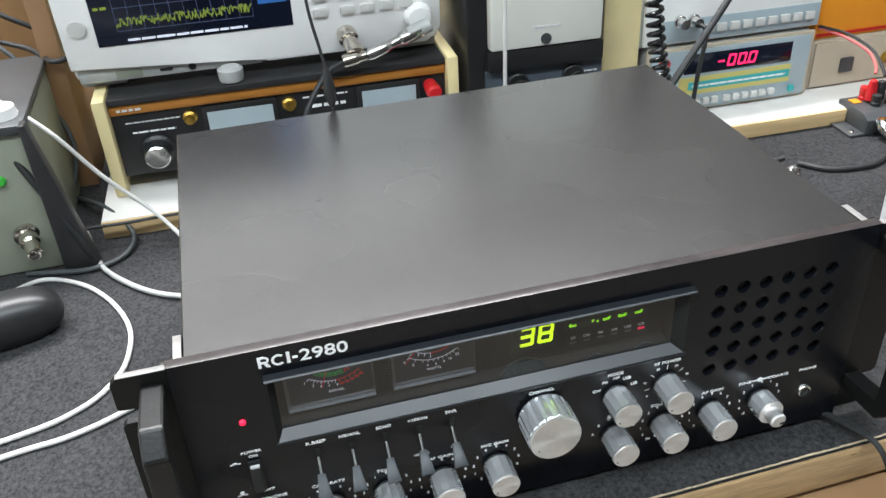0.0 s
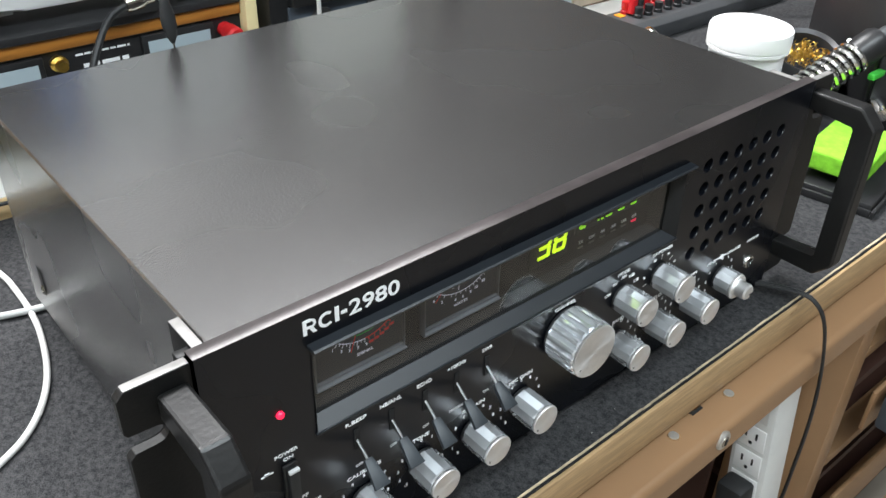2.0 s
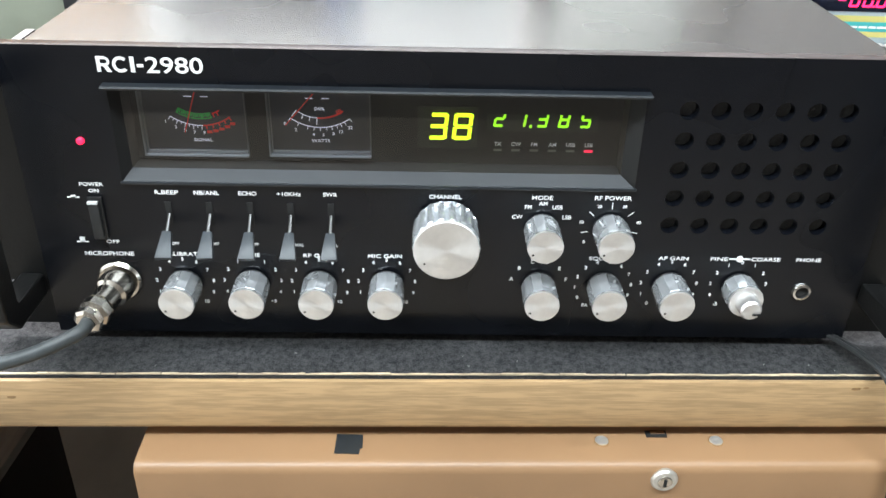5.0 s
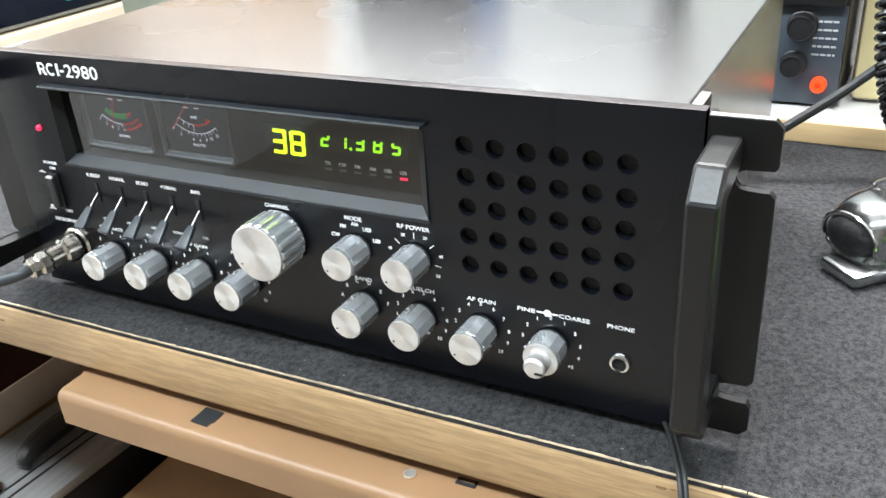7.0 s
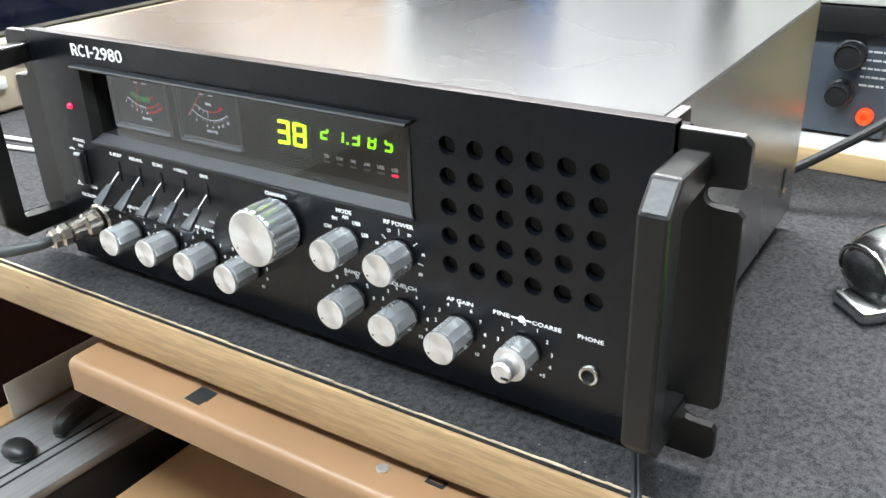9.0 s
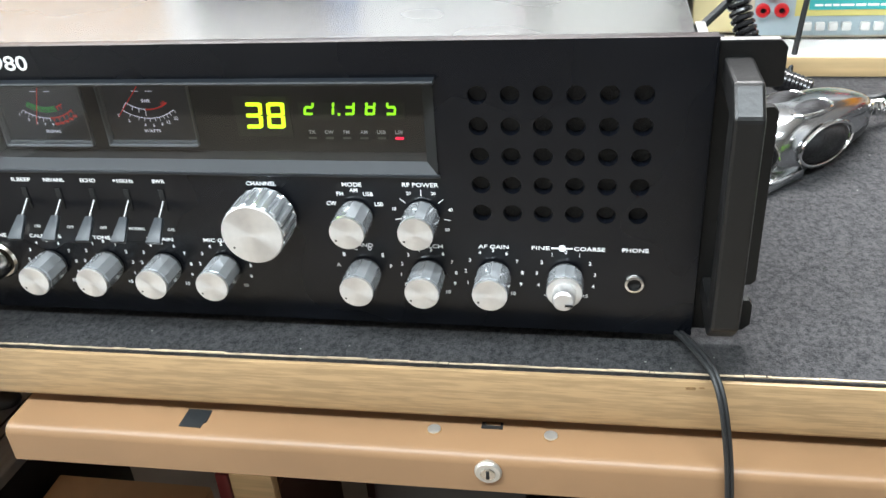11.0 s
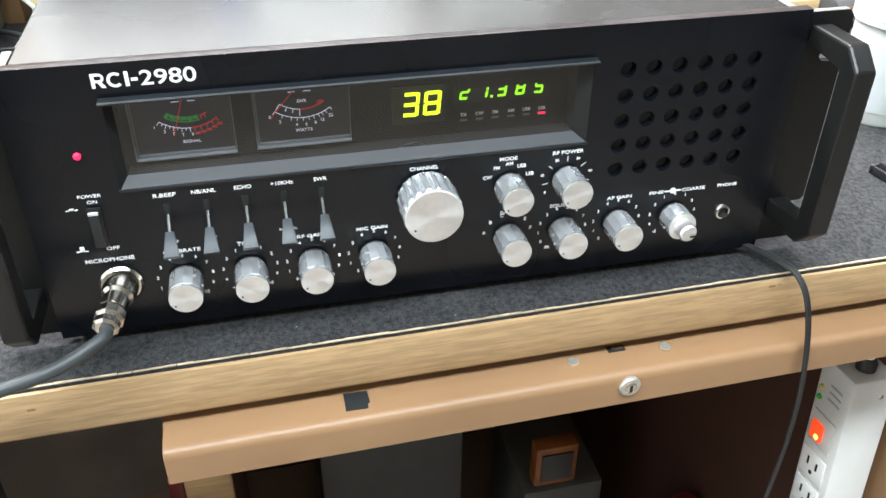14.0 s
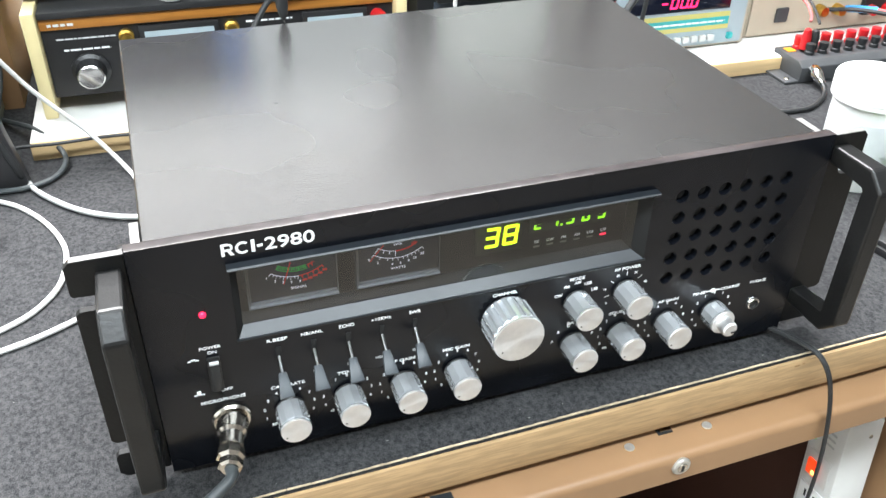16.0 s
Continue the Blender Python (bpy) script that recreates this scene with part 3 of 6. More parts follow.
pane = part("window_pane", pane_bm, GLASS, win, "smoked reflective window", smooth=False)
if pane.data.polygons[0].normal.y > 0:
    pane.data.flip_normals()
pane.visible_shadow = False
DY2 = 0.0135


def meter(name, x0, x1, z0, z1, off, watts):
    mt = part(name, box(x0, x1, DY2, DY2 + 0.0004, z0, z1), DIAL, win, "black edge-lit needle meter")
    rim = bmesh.new()
    w = 0.0015
    box(x0, x0 + w * 0.55, DY2 - 0.0030, DY2 - 0.0001, z0, z1, 0.0003, rim)
    box(x0 + w * 0.7, x0 + w * 1.1, DY2 - 0.0016, DY2 - 0.0001, z0 + w, z1, 0.0001, rim)
    box(x1 - w * 0.4, x1, DY2 - 0.0016, DY2 - 0.0001, z0, z1, 0.0002, rim)
    box(x0, x1, DY2 - 0.0030, DY2 - 0.0001, z0, z0 + w * 0.7, 0.0003, rim)
    box(x0 + w, x1 - w * 0.5, DY2 - 0.0016, DY2 - 0.0001, z0 + w * 0.9, z0 + w * 1.6, 0.0002, rim)
    part("rim", rim, METER_RIM, mt, "clear plastic meter rim")
    cx, cz, y = (x0 + x1) / 2 + off, 0.1110, DY2 - 0.0003
    white, red, green = bmesh.new(), bmesh.new(), bmesh.new()
    R = 0.0210

    def at(r, a):
        return cx + r * math.sin(radians(180 - a)), cz + r * math.cos(radians(180 - a))

    def ray(r0, r1, a, wd, bm):
        tick(*at(r0, a), *at(r1, a), wd, y, bm)

    if watts:
        arc_line(cx, cz, R, 180 + 36, 180 - 36, 0.00045, y, bm=white)
        for a in (-36, -25, -14, -7, 0, 7, 13, 19, 24, 29, 36):
            ray(R, R + 0.0016, a, 0.00035, white)
        arc_line(cx, cz, R - 0.0042, 180 + 36, 180 + 4, 0.0004, y, bm=white)
        for a in (-36, -24, -14, -4):
            ray(R - 0.0042, R - (0.0010 if a in (-4, -36) else 0.0022), a, 0.0004, white)
        arc_line(cx, cz, R - 0.0042, 180 + 4, 180 - 36, 0.0007, y, bm=red)
        for a in (27, 30, 33):
            ray(R - 0.0042, R - 0.0058, a, 0.0005, red)
        for s, a in (("0", -37), ("2", -25), ("4", -7), ("6", 3), ("8", 13), ("12", 21), ("22", 31)):
            u, v = at(R + 0.0034, a)
            lettering(s, u, v, 0.0014, y=y, bm=white)
        lettering("SWR", cx, 0.0982, 0.0014, y=y, bm=white)
        lettering("WATTS", cx, z0 + 0.0068, 0.0014, 0.0078, y=y, bm=white)
    else:
        arc_line(cx, cz, R, 180 + 36, 180 - 2, 0.00045, y, bm=white)
        for k in range(9):
            ray(R, R + (0.0019 if k % 2 == 0 else 0.0012), -36 + 4.6 * k, 0.00035, white)
        for s, a in (("1", -37), ("3", -26), ("5", -16.5), ("7", -7), ("9", 2.5)):
            u, v = at(R + 0.0032, a)
            lettering(s, u, v, 0.0014, y=y, bm=white)
        arc_line(cx, cz, R, 180 - 2, 180 - 36, 0.0006, y, bm=red)
        for k in range(5):
            ray(R, R + 0.0016, 6 + 7.2 * k, 0.0005, red)
            u, v = at(R + 0.0030, 8 + 6.4 * k)
            box(u - 0.0011, u + 0.0011, y - 0.0001, y, v - 0.0006, v + 0.0006, bm=red)
        arc_line(cx, cz, R - 0.0030, 180 + 33, 180 - 16, 0.0005, y, bm=green)
        arc_line(cx, cz, R - 0.0052, 180 + 33, 180 - 16, 0.0004, y, bm=green)
        for k in range(17):
            ray(R - 0.0052, R - (0.0030 if k % 4 == 0 else 0.0037), -32 + 2.9 * k, 0.0005 if k % 3 else 0.0009, green)
        arc_line(cx, cz, R - 0.0046, 180 - 18, 180 - 30, 0.0006, y, bm=red)
        for a in (19, 25):
            ray(R - 0.0046, R - 0.0028, a, 0.0005, red)
        lettering("SIGNAL", cx + 0.0003, z0 + 0.0068, 0.0014, 0.0078, y=y, bm=white)
    for d in (-0.0042, 0.0026):
        box(cx + d - 0.0016, cx + d + 0.0016, y - 0.0001, y, 0.1026, 0.1030, bm=white)
    part("scale", white, INK_LIT, mt, "fine white meter scale", smooth=False)
    part("red_zone", red, INK_RED, mt, "red scale band", smooth=False)
    if not watts:
        part("green_zone", green, INK_GREEN, mt, "green scale band", smooth=False)
    needle = bmesh.new()
    na = -36 if watts else -16
    tick(*at(0.006, na * 0.55), *at(R + 0.0038, na), 0.0004, y - 0.0008, needle)
    part("needle", needle, INK_RED, mt, "thin red needle", smooth=False)


meter("signal_meter", -0.1338, -0.0900, 0.0768, 0.1062, 0.0026, False)
meter("power_meter", -0.0812, -0.0380, 0.0772, 0.1062, 0.0002, True)
chan = part("channel_display", box(-0.0185, 0.0070, DY2, DY2 + 0.0004, 0.0815, 0.1000), SEG_BACK, win, "two-digit channel display reading 38")
part("digits", seven("38", -0.0143, 0.0856, 0.0080, 0.0118, 0.0103, DY2 - 0.0002, 0.09, 0.0015), SEG, chan, "glowing yellow-green figures")
freq = part("frequency_display", box(0.0110, 0.0580, DY2, DY2 + 0.0004, 0.0895, 0.1010), SEG_BACK, win, "green frequency display reading 21.385")
part("digits", seven("21385", 0.0133, 0.0918, 0.0044, 0.0070, 0.0091, DY2 - 0.0002, 0.16, 0.0009), SEG_G, freq, "glowing green figures")
part("decimal_point", box(0.0287, 0.0297, DY2 - 0.0008, DY2 - 0.0002, 0.0916, 0.0926), SEG_G, freq)
part("display_mask", box(0.0095, 0.0610, 0.0052, 0.0056, 0.1003, 0.1111), HOLE, freq, "black mask over the figures")
modes = bmesh.new()
for k, s in enumerate(("TX", "CW", "FM", "AM", "USB", "LSB")):
    lettering(s, 0.0158 + 0.0078 * k, 0.0838, 0.0016, y=DY2 - 0.0002, bm=modes)
part("mode_legend", modes, LEGEND, win, "pale mode legend with an added glow", smooth=False)
for k in range(6):
    lit = k == 5
    part("mode_lamp", box(0.0140 + 0.0078 * k, 0.0176 + 0.0078 * k, DY2 - 0.0005, DY2 - 0.0001, 0.0806, 0.0815), RED_LED if lit else LINT, win, "lit red mode lamp" if lit else "unlit mode lamp")

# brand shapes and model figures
badge = bmesh.new()
bx, bz, bh = -0.1430, 0.1172, 0.0062
box(bx, bx + 0.0014, -0.0004, 0, bz, bz + bh, bm=badge)
box(bx + 0.0014, bx + 0.0032, -0.0004, 0, bz + bh - 0.0011, bz + bh, bm=badge)
box(bx + 0.0014, bx + 0.0032, -0.0004, 0, bz + 0.0023, bz + 0.0033, bm=badge)
arc_line(bx + 0.0032, bz + 0.00425, 0.0014, 0, 180, 0.0011, -0.0004, bm=badge)
prism([(bx + 0.0024, bz + 0.0024), (bx + 0.0038, bz), (bx + 0.0055, bz), (bx + 0.0039, bz + 0.0026)], 0.0004, upright(0), bm=badge)
arc_line(bx + 0.0093, bz + bh / 2, 0.0026, 135, 405, 0.0013, -0.0004, bm=badge)
box(bx + 0.0130, bx + 0.0146, -0.0004, 0, bz, bz + bh, bm=badge)
box(bx + 0.0155, bx + 0.0180, -0.0004, 0, bz + 0.0021, bz + 0.0033, bm=badge)
lettering("2980", bx + 0.0300, bz + bh / 2, bh, 0.0222, bm=badge)
part("name_badge", badge, INK, panel, "large white printed model name", smooth=False)

LABELS = [("POWER", -0.1545, 0.0685, 0.0016, 0.0098), ("ON", -0.1540, 0.0655, 0.0016, 0.0042), ("OFF", -0.1500, 0.0410, 0.0016, 0.0056), ("MICROPHONE", -0.1525, 0.0350, 0.0019, 0.0212),
          ("R.BEEP", -0.1237, 0.0652, 0.0018, 0.0098), ("NB/ANL", -0.1070, 0.0652, 0.0018, 0.0106), ("ECHO", -0.0898, 0.0652, 0.0018, 0.0076), ("+10KHz", -0.0724, 0.0652, 0.0018, 0.0102),
          ("SWR", -0.0550, 0.0652, 0.0018, 0.0060), ("CHANNEL", -0.0063, 0.0650, 0.0018, 0.0138), ("MODE", 0.0350, 0.0652, 0.0019, 0.0088), ("RF POWER", 0.0652, 0.0655, 0.0019, 0.0158),
          ("CALIBRATE", -0.1210, 0.0352, 0.0018, 0.0168), ("TONE", -0.0915, 0.0352, 0.0018, 0.0090), ("RF GAIN", -0.0615, 0.0352, 0.0018, 0.0132), ("MIC GAIN", -0.0322, 0.0354, 0.0018, 0.0150),
          ("BAND", 0.0368, 0.0352, 0.0018, 0.0090), ("SQUELCH", 0.0655, 0.0356, 0.0018, 0.0150), ("AF GAIN", 0.0955, 0.0362, 0.0018, 0.0134), ("FINE", 0.1160, 0.0362, 0.0018, 0.0078),
          ("COARSE", 0.1368, 0.0362, 0.0018, 0.0130), ("PHONE", 0.1560, 0.0362, 0.0018, 0.0110)]
for s, x, z, hgt, w in LABELS:
    part("printed_label", lettering(s, x, z, hgt, w), INK, panel, "white printed control label", smooth=False)
for k, s in enumerate(("OFF", "OFF", "OFF", "NORMAL", "CAL")):
    x = -0.1237 + 0.0172 * k
    part("printed_label", lettering(s, x + 0.0005, 0.0405, 0.0014), INK_DIM, panel, "small grey switch label", smooth=False)
for zz, hh in ((0.0620, 0.0012), (0.0405, 0.0026)):
    sym = box(-0.1655, -0.1605, -0.0004, 0, zz, zz + 0.0005)
    part("printed_symbol", box(-0.1640, -0.1620, -0.0004, 0, zz, zz + hh, bm=sym), INK, panel, "white button symbol", smooth=False)
sym = lathe([(0.0016, -0.0002), (0.0016, 0.0003)], (0.1252, 0, 0.0362), (0, -1, 0), 16)
part("printed_symbol", box(0.1205, 0.1297, -0.0004, 0, 0.0359, 0.0365, bm=sym), INK, panel, "white dual-knob symbol", smooth=False)


def ring_of(names, cx, cz, r, a0, a1, h=0.0014):
    bm = bmesh.new()
    for k, s in enumerate(names):
        a = radians(a0 + (a1 - a0) * k / (len(names) - 1))
        lettering(s, cx + r * math.sin(a), cz + r * math.cos(a), h, bm=bm)
    return bm


TEN = [str(k) for k in range(11)]
FIVE = ["-5", "4", "3", "2", "1", "0", "1", "2", "3", "4", "+5"]
KNOBS = [(-0.1212, 0.0200, ["RF"] + TEN[1:], -138, 138), (-0.0912, 0.0205, FIVE, -138, 138), (-0.0613, 0.0205, TEN, -138, 138), (-0.0315, 0.0208, TEN, -138, 138),
         (0.0355, 0.0505, ["CW", "FM", "AM", "USB", "LSB"], -63, 63), (0.0652, 0.0508, [], 0, 0), (0.0364, 0.0212, ["A", "B", "C", "D", "E", "F"], -75, 75),
         (0.0657, 0.0214, ["PA"] + TEN, -146, 138), (0.0953, 0.0218, TEN, -138, 138), (0.1268, 0.0218, FIVE, -138, 138)]


def knob(cx, cz, r, length, flutes, stepped=False):
    kn = part("knob", lathe([(r * 0.92, 0.0004), (r * 0.92, 0.002)], (cx, 0, cz), (0, -1, 0), 28), BLACK_PLASTIC, radio, "silver fluted control knob")
    side = bmesh.new()
    n = flutes * 4 if flutes > 14 else flutes
    rings = []
    body_r = r
    for h, f in ((0.0018, 0.97), (0.0024, 1.0), (length - 0.0012, 1.0), (length - 0.0003, 0.97)):
        ring = []
        for k in range(n):
            a = 2 * math.pi * k / n
            d = ((1.0, 0.985, 0.88, 0.985)[k % 4] if h < length - 0.0008 and h > 0.002 else 0.975) if flutes > 14 else 1.0
            ring.append(side.verts.new((cx + body_r * f * d * math.cos(a), -h, cz + body_r * f * d * math.sin(a))))
        rings.append(ring)
    for a, b in zip(rings, rings[1:]):
        for k in range(n):
            side.faces.new((a[k], a[(k + 1) % n], b[(k + 1) % n], b[k]))
    side.faces.new(rings[0])
    part("grip", side, KNOB_SIDE, kn, "fluted bright metal grip", smooth=False)
    fr = body_r * 0.965
    face = bmesh.new()
    lathe([(fr, 0), (fr, 0.0008), (fr * 0.975, 0.0011), (0, 0.0011)], (0, 0, 0), (0, -1, 0), 40, bm=face)
    fo = new("face", finish(face, KNOB_FACE, "face", True))
    fo.parent = kn
    fo.location = Vector((cx, -length, cz)) - root_place(kn)
    tagged(fo, "spun aluminium knob face")
    if stepped:
        part("inner_knob", lathe([(r * 0.62, length), (r * 0.60, length + 0.0075), (r * 0.5, length + 0.0085), (0, length + 0.0087)], (cx, 0, cz), (0, -1, 0), 24), KNOB_FACE, kn, "smaller inner tuning knob")
        part("pointer", box(cx + 0.0005, cx + r * 0.5, -length - 0.0091, -length - 0.0085, cz - 0.0018, cz - 0.0010), HOLE, kn)
    else:
        a = radians(215)
        part("pointer", lathe([(0.0005, 0), (0.0005, 0.0002)], (cx + fr * 0.8 * math.cos(a), -length - 0.0010, cz + fr * 0.8 * math.sin(a)), (0, -1, 0), 8), HOLE, kn)
    return kn


for i, (cx, cz, names, a0, a1) in enumerate(KNOBS):
    knob(cx, cz, 0.0079, 0.0165 if i < 9 else 0.0120, 12, stepped=(i == 9))
    if names:
        part("printed_scale", ring_of(names, cx, cz, 0.0127 if i != 4 else 0.0120, a0, a1, 0.0018 if i in (4, 6) else 0.0017), INK, panel, "white scale figures round a knob", smooth=False)
knob(-0.0058, 0.0500, 0.0143, 0.0192, 18)
pw = bmesh.new()
for k, s in enumerate(("0", "10", "20", "30", "40", "50")):
    a = radians(-125 + 50 * k)
    lettering(s, 0.0652 + 0.0128 * math.sin(a), 0.0508 + 0.0118 * math.cos(a), 0.0014, bm=pw)
for k in range(7):
    a = radians(-150 + 50 * k)
    if k not in (0, 6):
        tick(0.0652 + 0.0095 * math.sin(a), 0.0508 + 0.0095 * math.cos(a), 0.0652 + 0.0125 * math.sin(a), 0.0508 + 0.0125 * math.cos(a), 0.0004, -0.0003, pw)
part("printed_scale", pw, INK, panel, "white power scale round a knob", smooth=False)


def lever(x):
    z = 0.0565
    sw = part("lever_switch", box(x - 0.0014, x + 0.0014, -0.0006, -0.0001, z - 0.0065, z + 0.0045, 0.0002), HOLE, radio, "lever switch with grey paddle, pushed down")
    way = Vector((0, -0.80, -0.60))
    base = Vector((x, 0.001, z - 0.0005))
    part("stem", tube([base, base + way * 0.005, base + way * 0.0115], 0.0007, 8, 2), STEM, sw, "bright metal stem")
    s = base + way * 0.010
    up = Vector((0, -0.6, 0.8))
    m = Matrix.Translation(s) @ Matrix(((1, 0, 0, 0), (0, way.y, up.y, 0), (0, way.z, up.z, 0), (0, 0, 0, 1)))
    part("paddle", prism([(-0.0019, 0), (0.0019, 0), (0.0036, 0.0125), (-0.0036, 0.0125)], 0.0022, m @ Matrix.Translation((0, 0, -0.0011)), 0.0004), LEVER, sw, "flared grey plastic paddle")


for k in range(5):
    lever(-0.1237 + 0.0172 * k)

power = part("power_switch", box(-0.1570, -0.1510, -0.0016, -0.0001, 0.0425, 0.0630, 0.0004), BLACK_PLASTIC, radio, "black push-button power switch")
part("button", box(-0.1562, -0.1518, -0.0042, -0.0017, 0.0440, 0.0620, 0.0005), RUBBER, power)
part("button_tip", box(-0.1562, -0.1518, -0.0046, -0.0030, 0.0608, 0.0622, 0.0003), INK_DIM, power)
part("power_lamp", lathe([(0.0016, 0), (0.0016, 0.0008), (0.0011, 0.0015), (0, 0.0018)], (-0.1552, 0, 0.0880), (0, -1, 0), 16), RED_LED, radio, "lit red power lamp")
ph = part("headphone_jack", lathe([(0.0046, 0), (0.0046, 0.0008), (0.0040, 0.0018), (0.0030, 0.0020), (0.0028, 0.0006), (0.0028, 0.0003)], (0.1562, 0, 0.0198), (0, -1, 0), 24, caps=False), CHROME, radio, "chrome headphone jack")
part("hole", lathe([(0.0027, 0.0003), (0.0027, 0.0007)], (0.1562, 0, 0.0198), (0, -1, 0), 16), HOLE, ph)
mic = part("microphone_socket", lathe([(0.0098, 0), (0.0098, 0.0012), (0.0088, 0.0024), (0.0085, 0.0024)], (-0.1500, 0, 0.0212), (0, -1, 0), 28), NICKEL, radio, "nickel microphone socket nut")


def ear(s):
    """Rack bracket: s is -1 or 1."""
    x0, x1 = 0.1824, 0.2066
    pts = [(x0, -0.004), (x1 - 0.003, -0.004), (x1, -0.001), (x1, 0.009), (x1 - 0.0015, 0.0115), (0.1965, 0.0115)]
    pts += [(0.1965 - 0.0040 * math.sin(radians(a)), 0.0155 - 0.0040 * math.cos(radians(a))) for a in (30, 60, 90, 120, 150)]
    pts += [(0.1965, 0.0195), (x1 - 0.002, 0.0195), (x1, 0.0215), (x1, 0.0975), (x1 - 0.002, 0.0995), (0.1965, 0.0995)]
    pts += [(0.1965 - 0.0040 * math.sin(radians(a)), 0.1035 - 0.0040 * math.cos(radians(a))) for a in (30, 60, 90, 120, 150)]
    pts += [(0.1965, 0.1075), (x1 - 0.001, 0.1075), (x1, 0.109), (x1, 0.1225), (x1 - 0.0025, 0.1252), (x0, 0.1252)]
    br = part("rack_ear", prism([(s * u, v) for u, v in pts], 0.0040, upright(0.0062), 0.0003), EAR, radio, "black notched rack bracket", smooth=False)
    xa, xb = sorted((s * 0.1750, s * 0.1790))
    part("side_flange", box(xa, xb, 0.0066, 0.0250, -0.003, 0.1258, 0.0004), EAR, br)
    xa, xb = sorted((s * 0.1792, s * 0.1845))
    part("fold", box(xa, xb, 0.0064, 0.0105, -0.003, 0.1254, 0.0004), EAR, br)
    # pale strips paint both the wear and the overhead light on the top edges
    xa, xb = sorted((s * 0.1751, s * 0.1789))
    part("lit_worn_edge", box(xa, xb, 0.0072, 0.0248, 0.1259, 0.1263, 0.0001), LIT_WORN_EDGE, br, "pale strip for a worn edge catching light")
    xa, xb = sorted((s * 0.1826, s * 0.2038))
    part("lit_worn_edge", box(xa, xb, 0.0024, 0.0060, 0.1253, 0.1256, 0.0001), LIT_WORN_EDGE, br, "pale strip for a worn edge catching light")
    # handle: bent bar, chamfered corners
    h0, h1, d0, dy = 0.0168, 0.1196, 0.0021, -0.0372
    w, k, t = 0.0108, 0.0100, 0.0105
    prof = [(d0, h1), (dy + k, h1), (dy, h1 - k), (dy, h0 - 0.004 + k), (dy + k, h0 - 0.004), (d0, h0 - 0.004),
            (d0, h0 - 0.004 + t), (dy + k + 0.002, h0 - 0.004 + t), (dy + t, h0 - 0.004 + k + 0.003), (dy + t, h1 - k - 0.003), (dy + k + 0.002, h1 - t), (d0, h1 - t)]
    ctr = s * 0.1895
    m = Matrix(((0, 0, 1, ctr - w / 2), (1, 0, 0, 0), (0, 1, 0, 0), (0, 0, 0, 1)))
    hd = part("handle", prism(prof, w, m, 0.0014), HANDLE, radio, "black bevelled rack handle, worn at the corners", smooth=False)


ear(-1)
ear(1)

# plug and lead in the microphone socket
lead = thing("microphone_lead", (-0.152, -0.02, BENCH), "grey microphone lead with a nickel screw plug", "cable")
P0, P1 = Vector((-0.1500, -0.0026, 0.0212)), Vector((-0.1555, -0.0310, 0.0188))
pw_ = (P1 - P0).normalized()
part("plug", lathe([(0.0078, 0), (0.0078, 0.004), (0.0072, 0.006), (0.0072, 0.0075), (0.0058, 0.009), (0.0056, 0.016), (0.0060, 0.0165)], P0, pw_, 28), NICKEL, lead, "nickel screw plug")
part("clamp_nut", lathe([(0.0062, 0.0165), (0.0068, 0.0182), (0.0068, 0.0222), (0.0052, 0.0235), (0.0060, 0.0244), (0.0060, 0.0275), (0.0046, 0.0285)], P0, pw_, 8), NICKEL, lead, smooth=False)
cord = [P0 + pw_ * 0.026, P1 + pw_ * 0.006, Vector((-0.1760, -0.0470, 0.0135)), Vector((-0.2031, -0.0510, 0.0084)), Vector((-0.2306, -0.0535, 0.0027)), Vector((-0.2623, -0.0540, -0.0067)), Vector((-0.2989, -0.0540, -0.0219)),
        Vector((-0.3413, -0.0560, -0.0455)), Vector((-0.4200, -0.0700, -0.1200)), Vector((-0.5000, -0.0900, -0.3500)), Vector((-0.5000, -0.0900, FLOOR + 0.004))]
part("cord", tube(cord, 0.0030, 12), GREY_RUBBER, lead, "matte grey round cord")

# twin lead under the radio, over the bench edge
twin = thing("twin_lead", (0.16, -0.01, BENCH), "thin black twin lead hanging over the bench edge", "cable")
tw = [(0.150, 0.060, -0.0088), (0.1660, 0.020, -0.0080), (0.1775, -0.0016, -0.0050), (0.1855, -0.0200, -0.0040), (0.1900, -0.0314, -0.0070), (0.1935, -0.0400, -0.0200), (0.1975, -0.0455, -0.0500),
      (0.1995, -0.0490, -0.0900), (0.1985, -0.0500, -0.1400), (0.1930, -0.0480, -0.2200), (0.1700, -0.0300, -0.5000), (0.1600, 0.0, FLOOR + 0.003)]
for d in (-0.0009, 0.0009):
    part("strand", tube([(x + d, y + d * 0.5, z) for x, y, z in tw], 0.0011, 8, 6), RUBBER, twin)
# ---------- instrument shelf ----------
SH = 0.004
shelf = thing("instrument_shelf", (0.4, 0.5, BENCH), "pale pine shelf board behind the radio", "shelf")
part("board", box(-0.262, 1.2, 0.3705, 0.80, BENCH + 0.0002, SH, 0.0008), WHITE_BOARD, shelf, "white painted board")
part("front_edge", box(-0.262, 1.2, 0.3680, 0.3704, BENCH + 0.0002, SH - 0.0006, 0.0004), PINE, shelf, "bare pine front edge")
shelf_side = thing("shelf_upright", (-0.273, 0.56, BENCH), "upright wooden shelf side with an orange-brown front edge", "shelf side")
part("panel", box(-0.290, -0.2725, 0.4565, 0.75, BENCH + 0.0002, 0.30, 0.001), OAK, shelf_side)
part("edge_band", box(-0.2898, -0.2727, 0.4550, 0.4563, BENCH + 0.0002, 0.2998, 0.0004), TAN, shelf_side, "orange-brown front edge")
